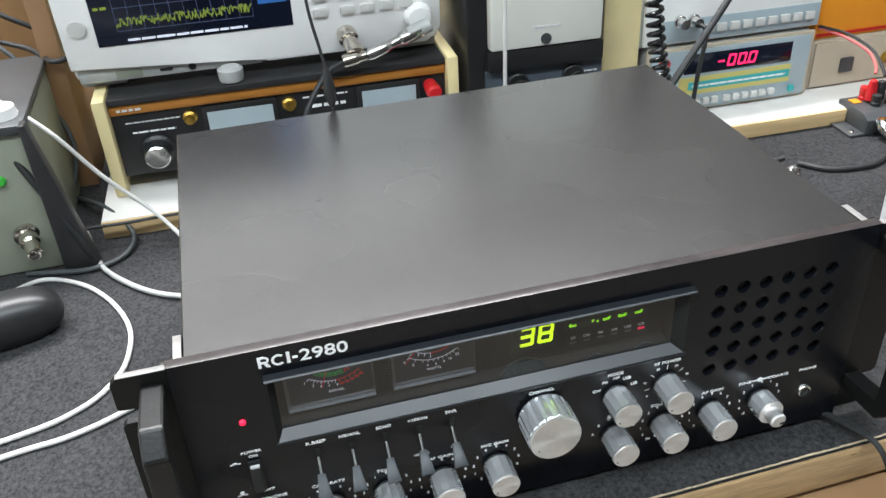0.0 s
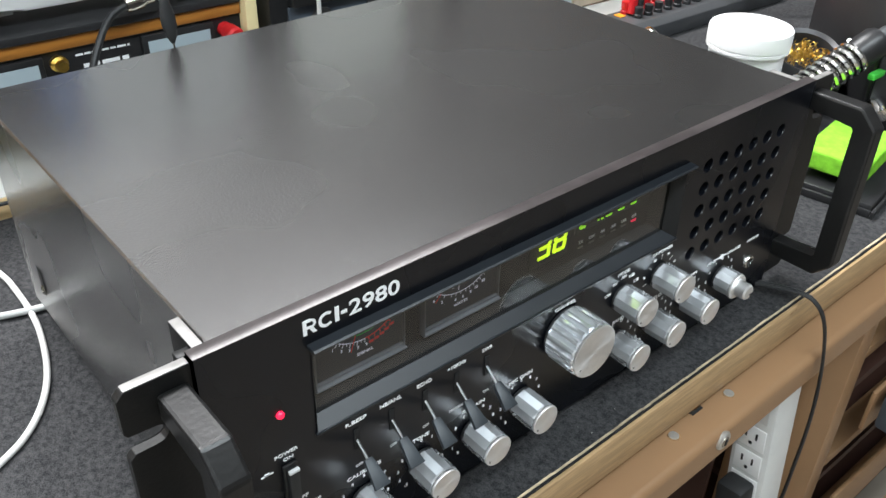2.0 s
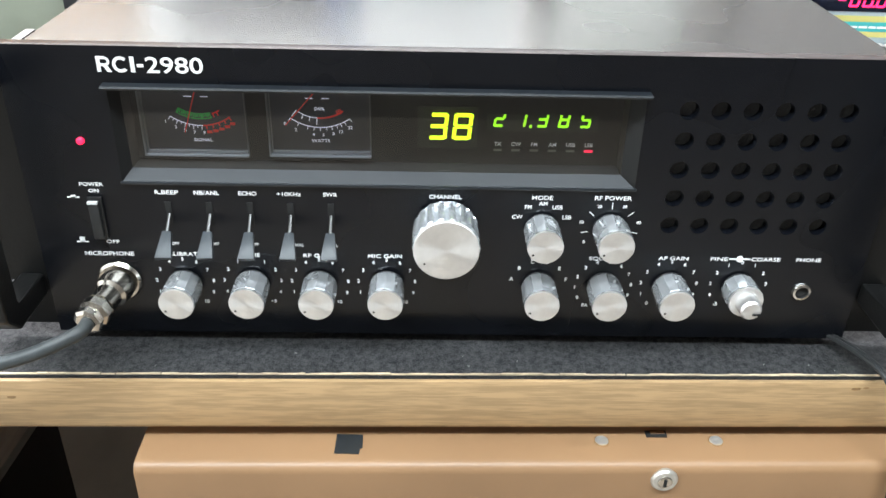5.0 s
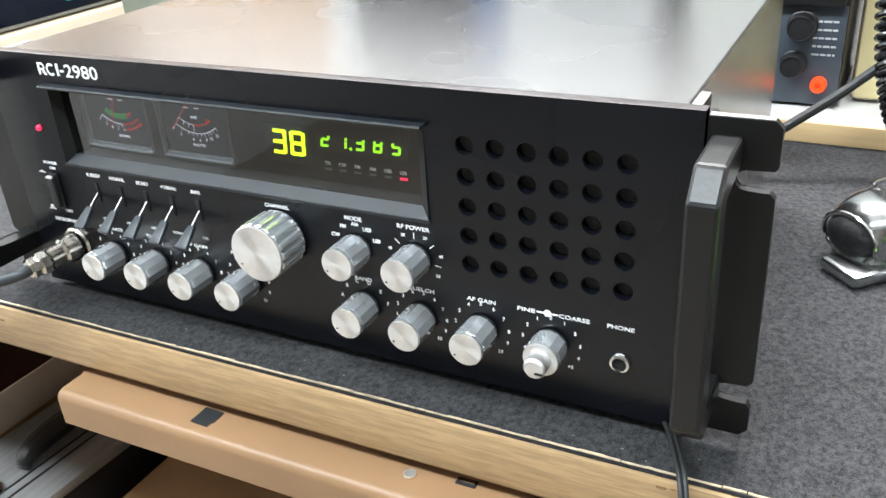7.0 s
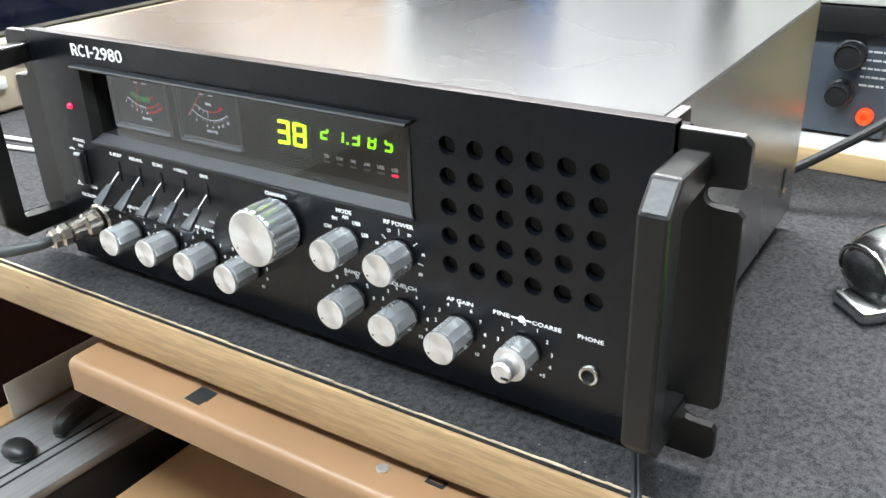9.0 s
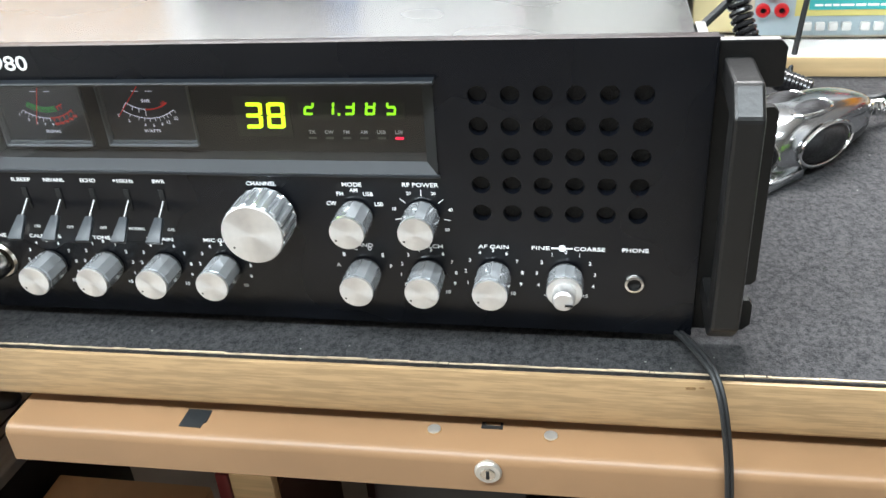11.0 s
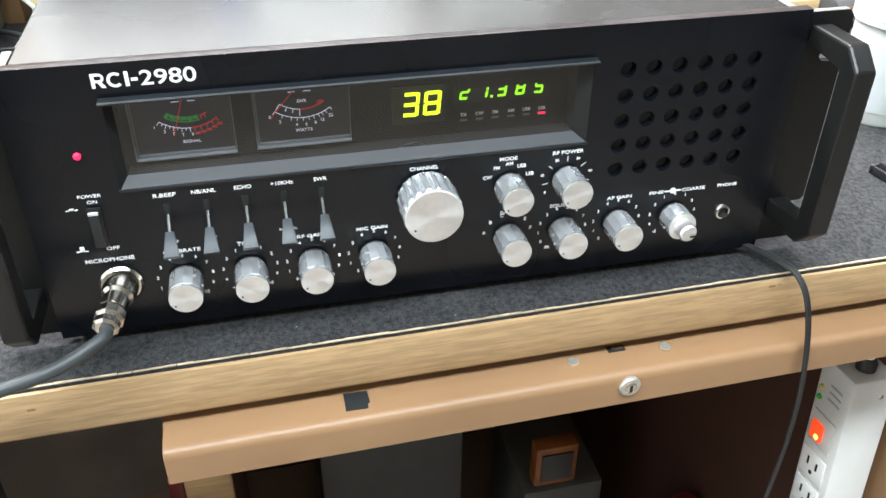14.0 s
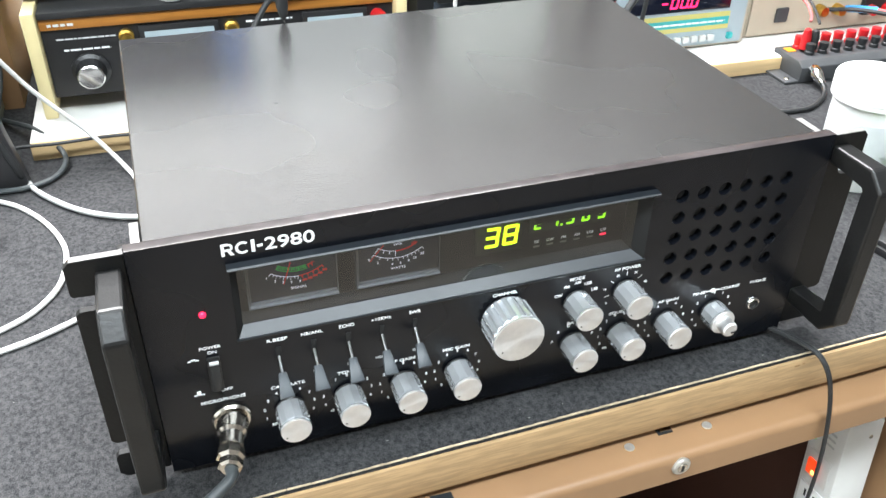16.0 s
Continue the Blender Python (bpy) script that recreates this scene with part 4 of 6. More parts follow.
solid("back_board", box(-1.2, -0.2825, 0.70, 0.72, BENCH + 0.0002, 0.36, 0.002), CARD, "brown board leaning behind the bench", "board")


def bars(xs, z, h, y, w, seed=0):
    """Unreadable small print as plain bars."""
    rnd = random.Random(seed)
    bm = bmesh.new()
    x = xs[0]
    while x < xs[1]:
        ww = w * (0.5 + rnd.random())
        box(x, min(x + ww, xs[1]), y - 0.0003, y, z, z + h, bm=bm)
        x += ww + h * 0.6
    return bm


psu = thing("power_supply", (-0.09, 0.45, SH), "black bench power supply with cream end cheeks", "power supply")
part("body", box(-0.2318, 0.0480, 0.380, 0.60, SH + 0.0142, 0.0898), BLACK_METAL, psu)
part("face", box(-0.2318, 0.0480, 0.3770, 0.3798, SH + 0.0150, 0.0795), BLACK_PLASTIC, psu, "glossy black front")
part("trim", box(-0.2318, 0.0480, 0.3742, 0.3798, 0.0800, 0.0890, 0.0005), ORANGE_WOOD, psu, "orange wood-grain trim")
part("top_cover", box(-0.2318, 0.0480, 0.3715, 0.60, 0.0900, 0.0962, 0.0012), BLACK_METAL, psu, "black top with a bright worn edge")
for x0 in (-0.2425, 0.0485):
    part("end_cheek", box(x0, x0 + 0.0100, 0.366, 0.605, SH + 0.0001, 0.0978, 0.0015), CREAM, psu, "cream moulded end cheek")
kn = part("range_knob", lathe([(0.0150, 0), (0.0150, 0.003), (0.0120, 0.005), (0.0105, 0.017), (0.0095, 0.018), (0, 0.018)], (-0.2010, 0.3768, 0.0420), (0, -1, 0), 20), BLACK_PLASTIC, psu, "black range knob with bright skirt", smooth=False)
part("skirt", lathe([(0.0105, 0.0182), (0.0095, 0.0190), (0, 0.0190)], (-0.2010, 0.3768, 0.0420), (0, -1, 0), 20), CHROME, kn)
part("legend", bars((-0.2180, -0.1830), 0.0600, 0.0016, 0.3768, 0.006, 1), INK, psu, "small white legend", smooth=False)
part("legend", bars((-0.2220, -0.1780), 0.0700, 0.0012, 0.3768, 0.004, 2), INK_DIM, psu, smooth=False)
part("name_plate", bars((-0.2260, -0.2060), 0.0830, 0.0022, 0.3740, 0.004, 3), INK_DIM, psu, smooth=False)
for x0, x1 in ((-0.1600, -0.0980), (-0.0300, 0.0250)):
    mt = part("panel_meter", box(x0, x1, 0.3725, 0.3768, 0.0230, 0.0780, 0.0012), BLACK_PLASTIC, psu, "framed panel meter")
    part("meter_face", box(x0 + 0.004, x1 - 0.004, 0.3718, 0.3724, 0.0280, 0.0730), SLATE, mt, "pale blue meter face")
for x, z in ((-0.1700, 0.0700), (-0.0880, 0.0700)):
    part("fuse_cap", lathe([(0.0060, 0), (0.0060, 0.004), (0.0040, 0.006), (0.0040, 0.011), (0, 0.012)], (x, 0.3768, z), (0, -1, 0), 14), BRASS, psu, "brass terminal cap")
part("legend", bars((-0.0760, -0.0380), 0.0720, 0.0016, 0.3768, 0.007, 4), INK, psu, smooth=False)
part("legend", bars((-0.0720, -0.0400), 0.0620, 0.0030, 0.3768, 0.010, 5), INK, psu, smooth=False)
part("binding_post", lathe([(0.0060, 0), (0.0060, 0.004), (0.0050, 0.006), (0.0068, 0.008), (0.0068, 0.020), (0.0050, 0.0225), (0, 0.0225)], (0.0345, 0.3768, 0.0690), (0, -1, 0), 18), RED, psu, "red binding post")
part("binding_post", lathe([(0.0060, 0), (0.0060, 0.004), (0.0050, 0.006), (0.0068, 0.008), (0.0068, 0.020), (0, 0.0225)], (0.0345, 0.3768, 0.0420), (0, -1, 0), 18), RUBBER, psu, "black binding post")

# spectrum analyser on the power supply
an = thing("spectrum_analyser", (-0.10, 0.45, 0.0964), "white spectrum analyser with a lit blue screen", "test instrument")
AY = 0.394
lean = Matrix.Translation((0, AY, 0.104)) @ Matrix.Rotation(radians(7), 4, "X") @ Matrix.Translation((0, -AY, -0.104))


def leaned(bm):
    bm.transform(lean)
    return bm


part("body", leaned(box(-0.2560, 0.0500, AY + 0.006, AY + 0.10, 0.1040, 0.2760, 0.004)), WHITE_PLASTIC, an)
face = prism([(-0.2560, 0.1180), (-0.1250, 0.1130), (-0.0990, 0.1060), (0.0380, 0.1060), (0.0500, 0.1180), (0.0500, 0.2760), (-0.2560, 0.2760)], 0.010, upright(AY + 0.0058), 0.0022)
part("front_bezel", leaned(face), WHITE_PLASTIC, an, "white moulded front bezel")
part("lower_strip", leaned(box(-0.2520, -0.1050, AY - 0.001, AY + 0.0056, 0.1040, 0.1175, 0.001)), GREY_PLASTIC, an, "grey lower connector strip")
part("sticker", leaned(box(-0.2230, -0.2020, AY - 0.0016, AY - 0.0011, 0.1065, 0.1135)), OLIVE, an)
part("usb_port", leaned(box(-0.1880, -0.1780, AY - 0.0018, AY - 0.0011, 0.1085, 0.1110)), HOLE, an)
part("jack", leaned(lathe([(0.0032, 0), (0.0032, 0.001), (0.0018, 0.001), (0.0018, 0.0004)], (-0.1620, AY - 0.001, 0.1095), (0, -1, 0), 14)), BLACK_PLASTIC, an)
scr = part("screen", leaned(box(-0.2290, -0.0750, AY - 0.0048, AY - 0.0043, 0.1380, 0.2560)), SCREEN, an, "lit spectrum screen with a yellow trace")
grid = bmesh.new()
for k in range(11):
    box(-0.2120 + 0.0106 * k, -0.2117 + 0.0106 * k, AY - 0.0052, AY - 0.0049, 0.1500, 0.2500, bm=grid)
    box(-0.2120, -0.1060, AY - 0.0052, AY - 0.0049, 0.1500 + 0.01 * k, 0.1503 + 0.01 * k, bm=grid)
part("graticule", leaned(grid), SCREEN_GRID, scr, smooth=False)
rnd = random.Random(4)
tr = bmesh.new()
px_, pz_ = -0.2120, 0.153
while px_ < -0.1065:
    nz = 0.1535 + rnd.random() * 0.009
    tick(px_, pz_, px_ + 0.0006, nz, 0.0007, AY - 0.0055, tr)
    px_ += 0.0006
    pz_ = nz
part("trace", leaned(tr), TRACE, scr, "jagged yellow trace", smooth=False)
for k in range(5):
    part("soft_key_tag", leaned(box(-0.1010, -0.0780, AY - 0.0054, AY - 0.0049, 0.1600 + 0.018 * k, 0.1735 + 0.018 * k, 0.0002)), SCREEN_BLUE, scr, "blue soft-key tag", smooth=False)
    part("caption", leaned(bars((-0.0990, -0.0810), 0.1660 + 0.018 * k, 0.0024, AY - 0.0055, 0.006, k)), INK_LIT, scr, smooth=False)
part("status_bar", leaned(box(-0.2290, -0.1020, AY - 0.0054, AY - 0.0049, 0.1392, 0.1462)), SCREEN, scr, smooth=False)
part("caption", leaned(bars((-0.2060, -0.1120), 0.1410, 0.0020, AY - 0.0056, 0.010, 11)), INK_LIT, scr, smooth=False)
part("caption", leaned(bars((-0.2260, -0.2160), 0.1700, 0.0024, AY - 0.0056, 0.004, 12)), TRACE, scr, smooth=False)
for i in range(5):
    for j in range(5):
        part("key", leaned(box(-0.0580 + 0.0165 * i + (0.006 if i > 0 else 0), -0.0460 + 0.0165 * i + (0.006 if i > 0 else 0), AY - 0.0068, AY - 0.0044, 0.1420 + 0.0145 * j, 0.1500 + 0.0145 * j, 0.0012)), BUTTON, an, "pale grey rubber key")
part("tuning_knob", leaned(lathe([(0.0120, 0), (0.0120, 0.004), (0.0100, 0.009), (0, 0.0095)], (0.0300, AY - 0.0043, 0.1330), (0, -1, 0), 24)), WHITE_PLASTIC, an)
part("power_key", leaned(lathe([(0.0070, 0), (0.0070, 0.002), (0, 0.0026)], (-0.2420, AY - 0.0043, 0.1560), (0, -1, 0), 18)), BUTTON, an)
for fx in (-0.235, 0.030):
    part("foot", box(fx - 0.018, fx + 0.018, AY + 0.012, AY + 0.045, 0.0964, 0.1085, 0.002), GREY_PLASTIC, an)
kf = part("front_foot", lathe([(0.0098, 0), (0.0105, 0.002), (0.0105, 0.010), (0.0080, 0.012), (0, 0.012)], (-0.1320, AY - 0.012, 0.0964), (0, 0, 1), 20), GREY_PLASTIC, an, "round grey stand foot")
# connectors on the analyser
bnc = thing("connector_stack", (-0.02, 0.37, 0.0964), "nickel coaxial connectors stacked on the analyser input", "connector")
part("adapter", lathe([(0.0075, 0), (0.0085, 0.004), (0.0085, 0.010), (0.0062, 0.011), (0.0062, 0.019), (0.0072, 0.020), (0.0072, 0.026), (0.004, 0.027)], (-0.0330, AY - 0.004, 0.1250), (0.18, -0.82, -0.55), 18), NICKEL, bnc)
part("tee", lathe([(0.0050, 0), (0.0060, 0.003), (0.0060, 0.012), (0.0048, 0.014), (0.0048, 0.020)], (-0.0400, AY - 0.030, 0.1060), (0.97, 0.1, 0.12), 16), NICKEL, bnc)
part("barrel", lathe([(0.0045, 0), (0.0058, 0.004), (0.0058, 0.018), (0.0045, 0.020), (0.0045, 0.030), (0.0062, 0.032), (0.0062, 0.050), (0.0050, 0.052), (0, 0.052)], (-0.0190, AY - 0.030, 0.1085), (0.93, 0.12, 0.30), 16), CHROME, bnc, "bright coaxial attenuator barrel")
part("sleeve", lathe([(0.0066, 0), (0.0066, 0.020), (0, 0.0205)], (0.0180, AY - 0.0245, 0.1212), (0.93, 0.12, 0.30), 14), GREY_PLASTIC, bnc, "grey sleeve")
part("coax", tube([(-0.0390, AY - 0.030, 0.1055), (-0.0520, AY - 0.034, 0.1010), (-0.0660, AY - 0.044, 0.0880), (-0.0790, AY - 0.055, 0.0660), (-0.0850, AY - 0.062, 0.0300), (-0.0860, AY - 0.066, -0.004), (-0.060, AY - 0.085, BENCH + 0.0026)], 0.0025, 10), RUBBER, bnc, "black coaxial lead")
# clip lead on the rear edge of the radio
clip = thing("clip_lead", (-0.066, 0.25, BENCH), "thin black test lead with a hook clip", "test lead")
part("clip_body", lathe([(0.0012, 0), (0.0030, 0.004), (0.0042, 0.010), (0.0042, 0.016), (0.0034, 0.020), (0.0020, 0.028), (0.0012, 0.030)], (-0.0665, 0.2575, 0.1275), (-0.05, 0.02, 1), 16), RUBBER, clip)
part("hook", tube([(-0.0665, 0.2570, 0.1290), (-0.0665, 0.2562, 0.1230), (-0.0662, 0.2550, 0.1200)], 0.0006, 6), CHROME, clip)
part("wire", tube([(-0.0680, 0.2580, 0.1570), (-0.0705, 0.2600, 0.1720), (-0.0745, 0.2640, 0.2000), (-0.0740, 0.2760, 0.2400), (-0.0660, 0.2900, 0.3000), (-0.040, 0.330, 0.40), (0.0, 0.40, 0.52)], 0.0011, 8), RUBBER, clip)

# needle multimeter
vm = thing("analogue_meter", (0.135, 0.44, SH), "black analogue meter with a large white face", "meter")
part("case", box(0.0720, 0.2030, 0.3900, 0.52, SH + 0.0002, 0.275, 0.005), BLACK_PLASTIC, vm)
part("control_panel", box(0.0880, 0.2010, 0.3862, 0.3898, SH + 0.003, 0.0800, 0.001), BLUE_GREY, vm, "blue-grey control panel")
part("mask", box(0.0890, 0.1990, 0.3790, 0.3898, 0.0805, 0.1000, 0.002), BLACK_PLASTIC, vm)
mf = part("meter_cover", box(0.0905, 0.1960, 0.3770, 0.3898, 0.1005, 0.2500, 0.003), PALE_FACE, vm, "white meter face")
part("zero_screw", lathe([(0.0050, 0), (0.0050, 0.001), (0, 0.0014)], (0.1420, 0.3768, 0.1080), (0, -1, 0), 14), GREY_METAL, mf)
part("caption", bars((0.1300, 0.1560), 0.1180, 0.0020, 0.3768, 0.006, 21), INK_DIM, mf, smooth=False)
for x, z, r in ((0.1180, 0.0640, 0.0100), (0.1720, 0.0660, 0.0095), (0.1690, 0.0380, 0.0085), (0.1150, 0.0340, 0.0085)):
    k = part("knob", lathe([(r * 1.15, 0), (r * 1.15, 0.002), (r, 0.003), (r * 0.92, 0.014), (0, 0.0145)], (x, 0.3860, z), (0, -1, 0), 24), BLACK_PLASTIC, vm, "black control knob", smooth=False)
    part("ring", lathe([(r * 0.97, 0.0141), (r * 0.90, 0.0152), (r * 0.86, 0.0146)], (x, 0.3860, z), (0, -1, 0), 24, caps=False), BLACK_METAL, k)
for k in range(5):
    part("legend", bars((0.1800, 0.1960), 0.0440 + 0.006 * k, 0.0014, 0.3860, 0.005, 30 + k), INK_DIM, vm, smooth=False)
part("red_jack", lathe([(0.0058, 0), (0.0058, 0.005), (0.0050, 0.007), (0.0026, 0.007), (0.0026, 0.002)], (0.1880, 0.3860, 0.0230), (0, -1, 0), 18), ORANGE_LED, vm, "glowing red-orange jack")
tagged(solid("grey_lead", tube([(0.1010, 0.368, 0.36), (0.1000, 0.366, 0.22), (0.0985, 0.364, 0.12), (0.0970, 0.360, 0.04), (0.0960, 0.350, 0.0), (0.105, 0.330, BENCH + 0.0022)], 0.0018, 8), WHITE_CABLE, "thin pale grey lead hanging before the meter", "cable"))

# tan cabinet beside the counter
tc = thing("tan_cabinet", (0.23, 0.47, SH), "worn tan cabinet between the instruments", "cabinet")
part("body", box(0.2060, 0.2480, 0.4050, 0.55, SH + 0.0002, 0.1500, 0.006), BEIGE, tc)
part("rim", box(0.2080, 0.2460, 0.4010, 0.4048, SH + 0.004, 0.1450, 0.002), CREAM, tc)

# digital voltmeter with counter on top
dv = thing("digital_voltmeter", (0.345, 0.46, SH), "grey digital voltmeter showing red figures", "voltmeter")
part("case", box(0.2530, 0.4300, 0.3920, 0.56, SH + 0.0002, 0.0735, 0.003), GREY_PLASTIC, dv)
part("frame", box(0.2510, 0.4320, 0.3870, 0.3918, SH + 0.001, 0.0730, 0.002), BEIGE, dv)
part("face", box(0.2550, 0.4270, 0.3845, 0.3868, SH + 0.004, 0.0700, 0.0008), SLATE, dv, "pale blue front")
dp = part("display", box(0.2900, 0.4060, 0.3836, 0.3843, 0.0455, 0.0655, 0.0004), SCREEN, dv, "dark display window")
part("digits", seven("-000", 0.3240, 0.0495, 0.0082, 0.0118, 0.0112, 0.3834, 0.14, 0.0016), RED_SEG, dp, "glowing red figures")
part("decimal_point", box(0.3555, 0.3570, 0.3826, 0.3834, 0.0495, 0.0510), RED_SEG, dp)
part("yellow_band", box(0.2860, 0.4080, 0.3838, 0.3844, 0.0240, 0.0420), YELLOW, dv, "yellow printed band")
part("teal_band", box(0.2960, 0.4070, 0.3832, 0.3837, 0.0290, 0.0370), TEAL, dv, "teal printed band")
part("caption", bars((0.3000, 0.4020), 0.0318, 0.0018, 0.3831, 0.007, 41), INK, dv, smooth=False)
for k in range(10):
    part("push_button", box(0.2925 + 0.0098 * k + (0.004 if k > 3 else 0), 0.2995 + 0.0098 * k + (0.004 if k > 3 else 0), 0.3795, 0.3844, 0.0130, 0.0195, 0.001), BUTTON, dv, "pale push button")
part("green_button", box(0.4080, 0.4140, 0.3800, 0.3844, 0.0130, 0.0195, 0.001), TEAL, dv, "green push button")
for x, z, m in ((0.2680, 0.0600, RED), (0.2680, 0.0440, RUBBER), (0.2612, 0.0290, RED), (0.2755, 0.0290, RED)):
    j = part("banana_jack", lathe([(0.0056, 0), (0.0056, 0.003), (0.0046, 0.0042), (0.0024, 0.0042), (0.0024, 0.0015)], (x, 0.3843, z), (0, -1, 0), 18), m, dv, "red banana jack" if m is RED else "black banana jack")
    part("hole", lathe([(0.0020, 0.0016), (0.0020, 0.0022)], (x, 0.3843, z), (0, -1, 0), 10), HOLE, j)
ct = thing("frequency_counter", (0.345, 0.47, 0.0737), "pale grey counter stacked on the voltmeter", "counter")
part("case", box(0.2450, 0.4360, 0.3950, 0.56, 0.0737, 0.1400, 0.003), GREY_PLASTIC, ct)
part("face", box(0.2470, 0.4350, 0.3900, 0.3948, 0.0760, 0.1380, 0.002), WHITE_PLASTIC, ct)
part("lower_band", box(0.2650, 0.4330, 0.3886, 0.3898, 0.0780, 0.1000, 0.0005), SLATE, ct)
for k in range(9):
    part("push_button", box(0.3080 + 0.0135 * k, 0.3180 + 0.0135 * k, 0.3850, 0.3885, 0.0850, 0.0930, 0.001), BUTTON, ct, "pale push button")
for x in (0.2820, 0.2960):
    part("bnc_socket", lathe([(0.0060, 0), (0.0060, 0.003), (0.0046, 0.004), (0.0046, 0.013), (0.0030, 0.013)], (x, 0.3886, 0.0990), (0, -1, 0), 14), CHROME, ct, "chrome coaxial socket")
part("coax", tube([(0.2960, 0.374, 0.0990), (0.2990, 0.366, 0.0930), (0.2930, 0.360, 0.0700), (0.2880, 0.356, 0.0400), (0.2840, 0.350, 0.008), (0.2800, 0.340, BENCH + 0.003)], 0.0022, 8), RUBBER, ct)
# orange instrument over a beige one
bg = thing("beige_instrument", (0.53, 0.46, SH), "beige bench instrument with a plain front", "test instrument")
part("case", box(0.4380, 0.6300, 0.3980, 0.56, SH + 0.0002, 0.0560, 0.002), BEIGE, bg)
part("face", box(0.4400, 0.6280, 0.3950, 0.3978, SH + 0.003, 0.0540, 0.001), BEIGE, bg)
part("latch", box(0.4700, 0.4860, 0.3915, 0.3948, 0.0200, 0.0360, 0.002), GREY_METAL, bg)
for x, z in ((0.5250, 0.0300), (0.5480, 0.0290)):
    part("brass_socket", lathe([(0.0060, 0), (0.0060, 0.006), (0.0050, 0.012), (0, 0.012)], (x, 0.3948, z), (0, -1, 0), 14), BRASS, bg)
part("terminal_block", box(0.5800, 0.6180, 0.3880, 0.3948, 0.0200, 0.0450, 0.001), BLACK_PLASTIC, bg)
for x in (0.5880, 0.6080):
    part("red_terminal", lathe([(0.0055, 0), (0.0055, 0.008), (0, 0.009)], (x, 0.3878, 0.0270), (0, -1, 0), 12), RED, bg)
part("foot", box(0.4500, 0.4600, 0.40, 0.42, SH, SH + 0.0002), RUBBER, bg)
og = thing("orange_instrument", (0.53, 0.46, 0.0562), "orange cased instrument stacked on a beige one", "test instrument")
part("case", box(0.4380, 0.6450, 0.4000, 0.56, 0.0562, 0.1500, 0.003), ORANGE, og)
part("red_line", box(0.4400, 0.6430, 0.3990, 0.3999, 0.0600, 0.0625), RED, og)
part("lettering_bars", bars((0.4700, 0.5400), 0.1100, 0.0060, 0.3999, 0.012, 51), TAN_SHADE, og, smooth=False)
og_wire = solid("red_test_lead", tube([(0.4350, 0.386, 0.070), (0.4450, 0.360, 0.068), (0.4560, 0.335, 0.060), (0.4540, 0.318, 0.052), (0.4480, 0.309, 0.048)], 0.0014, 8), PINK_WIRE, "thin red test lead", "test lead")
black_wire = solid("black_test_lead", tube([(0.4340, 0.386, 0.072), (0.4480, 0.358, 0.071), (0.4590, 0.333, 0.062), (0.4580, 0.314, 0.052), (0.4560, 0.305, 0.046)], 0.0014, 8), RUBBER, "thin black test lead", "test lead")
pk = thing("paired_lead", (0.6, 0.33, BENCH), "pink and red leads with a blue sleeve", "cable")
part("pink_lead", tube([(0.5480, 0.380, 0.0290), (0.5700, 0.350, 0.0340), (0.6000, 0.315, 0.0300), (0.6500, 0.270, 0.0200), (0.7200, 0.230, 0.0080), (0.82, 0.20, BENCH + 0.003)], 0.0030, 8), PINK_WIRE, pk)
part("blue_sleeve", tube([(0.5500, 0.377, 0.0295), (0.5580, 0.366, 0.0322), (0.5690, 0.351, 0.0345)], 0.0038, 8), BLUE_WIRE, pk, "blue sleeve")
part("dark_lead", tube([(0.5250, 0.380, 0.0300), (0.5500, 0.352, 0.0360), (0.5860, 0.318, 0.0340), (0.6400, 0.275, 0.0240), (0.7150, 0.236, 0.0110), (0.82, 0.21, BENCH + 0.003)], 0.0022, 8), RUBBER, pk)
# terminal box
tb = thing("terminal_box", (0.56, 0.32, BENCH), "dark grey metal box with rows of red and black terminals", "terminal box")
TZ = 0.0090
part("body", prism([(0.2980, BENCH + 0.0002), (0.3450, BENCH + 0.0002), (0.3450, TZ), (0.3060, TZ), (0.2980, TZ - 0.005)], 0.262, Matrix(((0, 0, 1, 0.4430), (1, 0, 0, 0), (0, 1, 0, 0), (0, 0, 0, 1))), 0.0012), GREY_METAL, tb)
part("flange", box(0.4270, 0.4428, 0.2980, 0.3450, BENCH + 0.0002, BENCH + 0.0030, 0.0005), GREY_METAL, tb)
for y in (0.306, 0.336):
    part("screw", lathe([(0.0028, 0), (0.002, 0.0012), (0, 0.0014)], (0.4340, y, BENCH + 0.003), (0, 0, 1), 10), NICKEL, tb)
part("orange_mark", box(0.4480, 0.4570, 0.3280, 0.3380, TZ + 0.0001, TZ + 0.0010, 0.0003), ORANGE, tb)
for k in range(15):
    x = 0.4640 + 0.0160 * k
    part("red_post", lathe([(0.0052, 0), (0.0052, 0.003), (0.0040, 0.004), (0.0050, 0.006), (0.0050, 0.013), (0, 0.014)], (x, 0.3360, TZ), (0, 0, 1), 12), RED, tb, "red binding post")
    part("black_post", lathe([(0.0048, 0), (0.0048, 0.003), (0.0038, 0.004), (0.0046, 0.006), (0.0046, 0.011), (0, 0.012)], (x + 0.001, 0.3190, TZ), (0, 0, 1), 12), RUBBER, tb, "black binding post")
part("red_plug", lathe([(0.0050, 0), (0.0050, 0.012), (0.0035, 0.020), (0, 0.022)], (0.4640, 0.3270, TZ + 0.003), (0, 0, 1), 12), RED, tb)
part("black_plug", lathe([(0.0050, 0), (0.0050, 0.012), (0.0035, 0.018), (0, 0.020)], (0.4740, 0.3270, TZ + 0.003), (0, 0, 1), 12), RUBBER, tb)
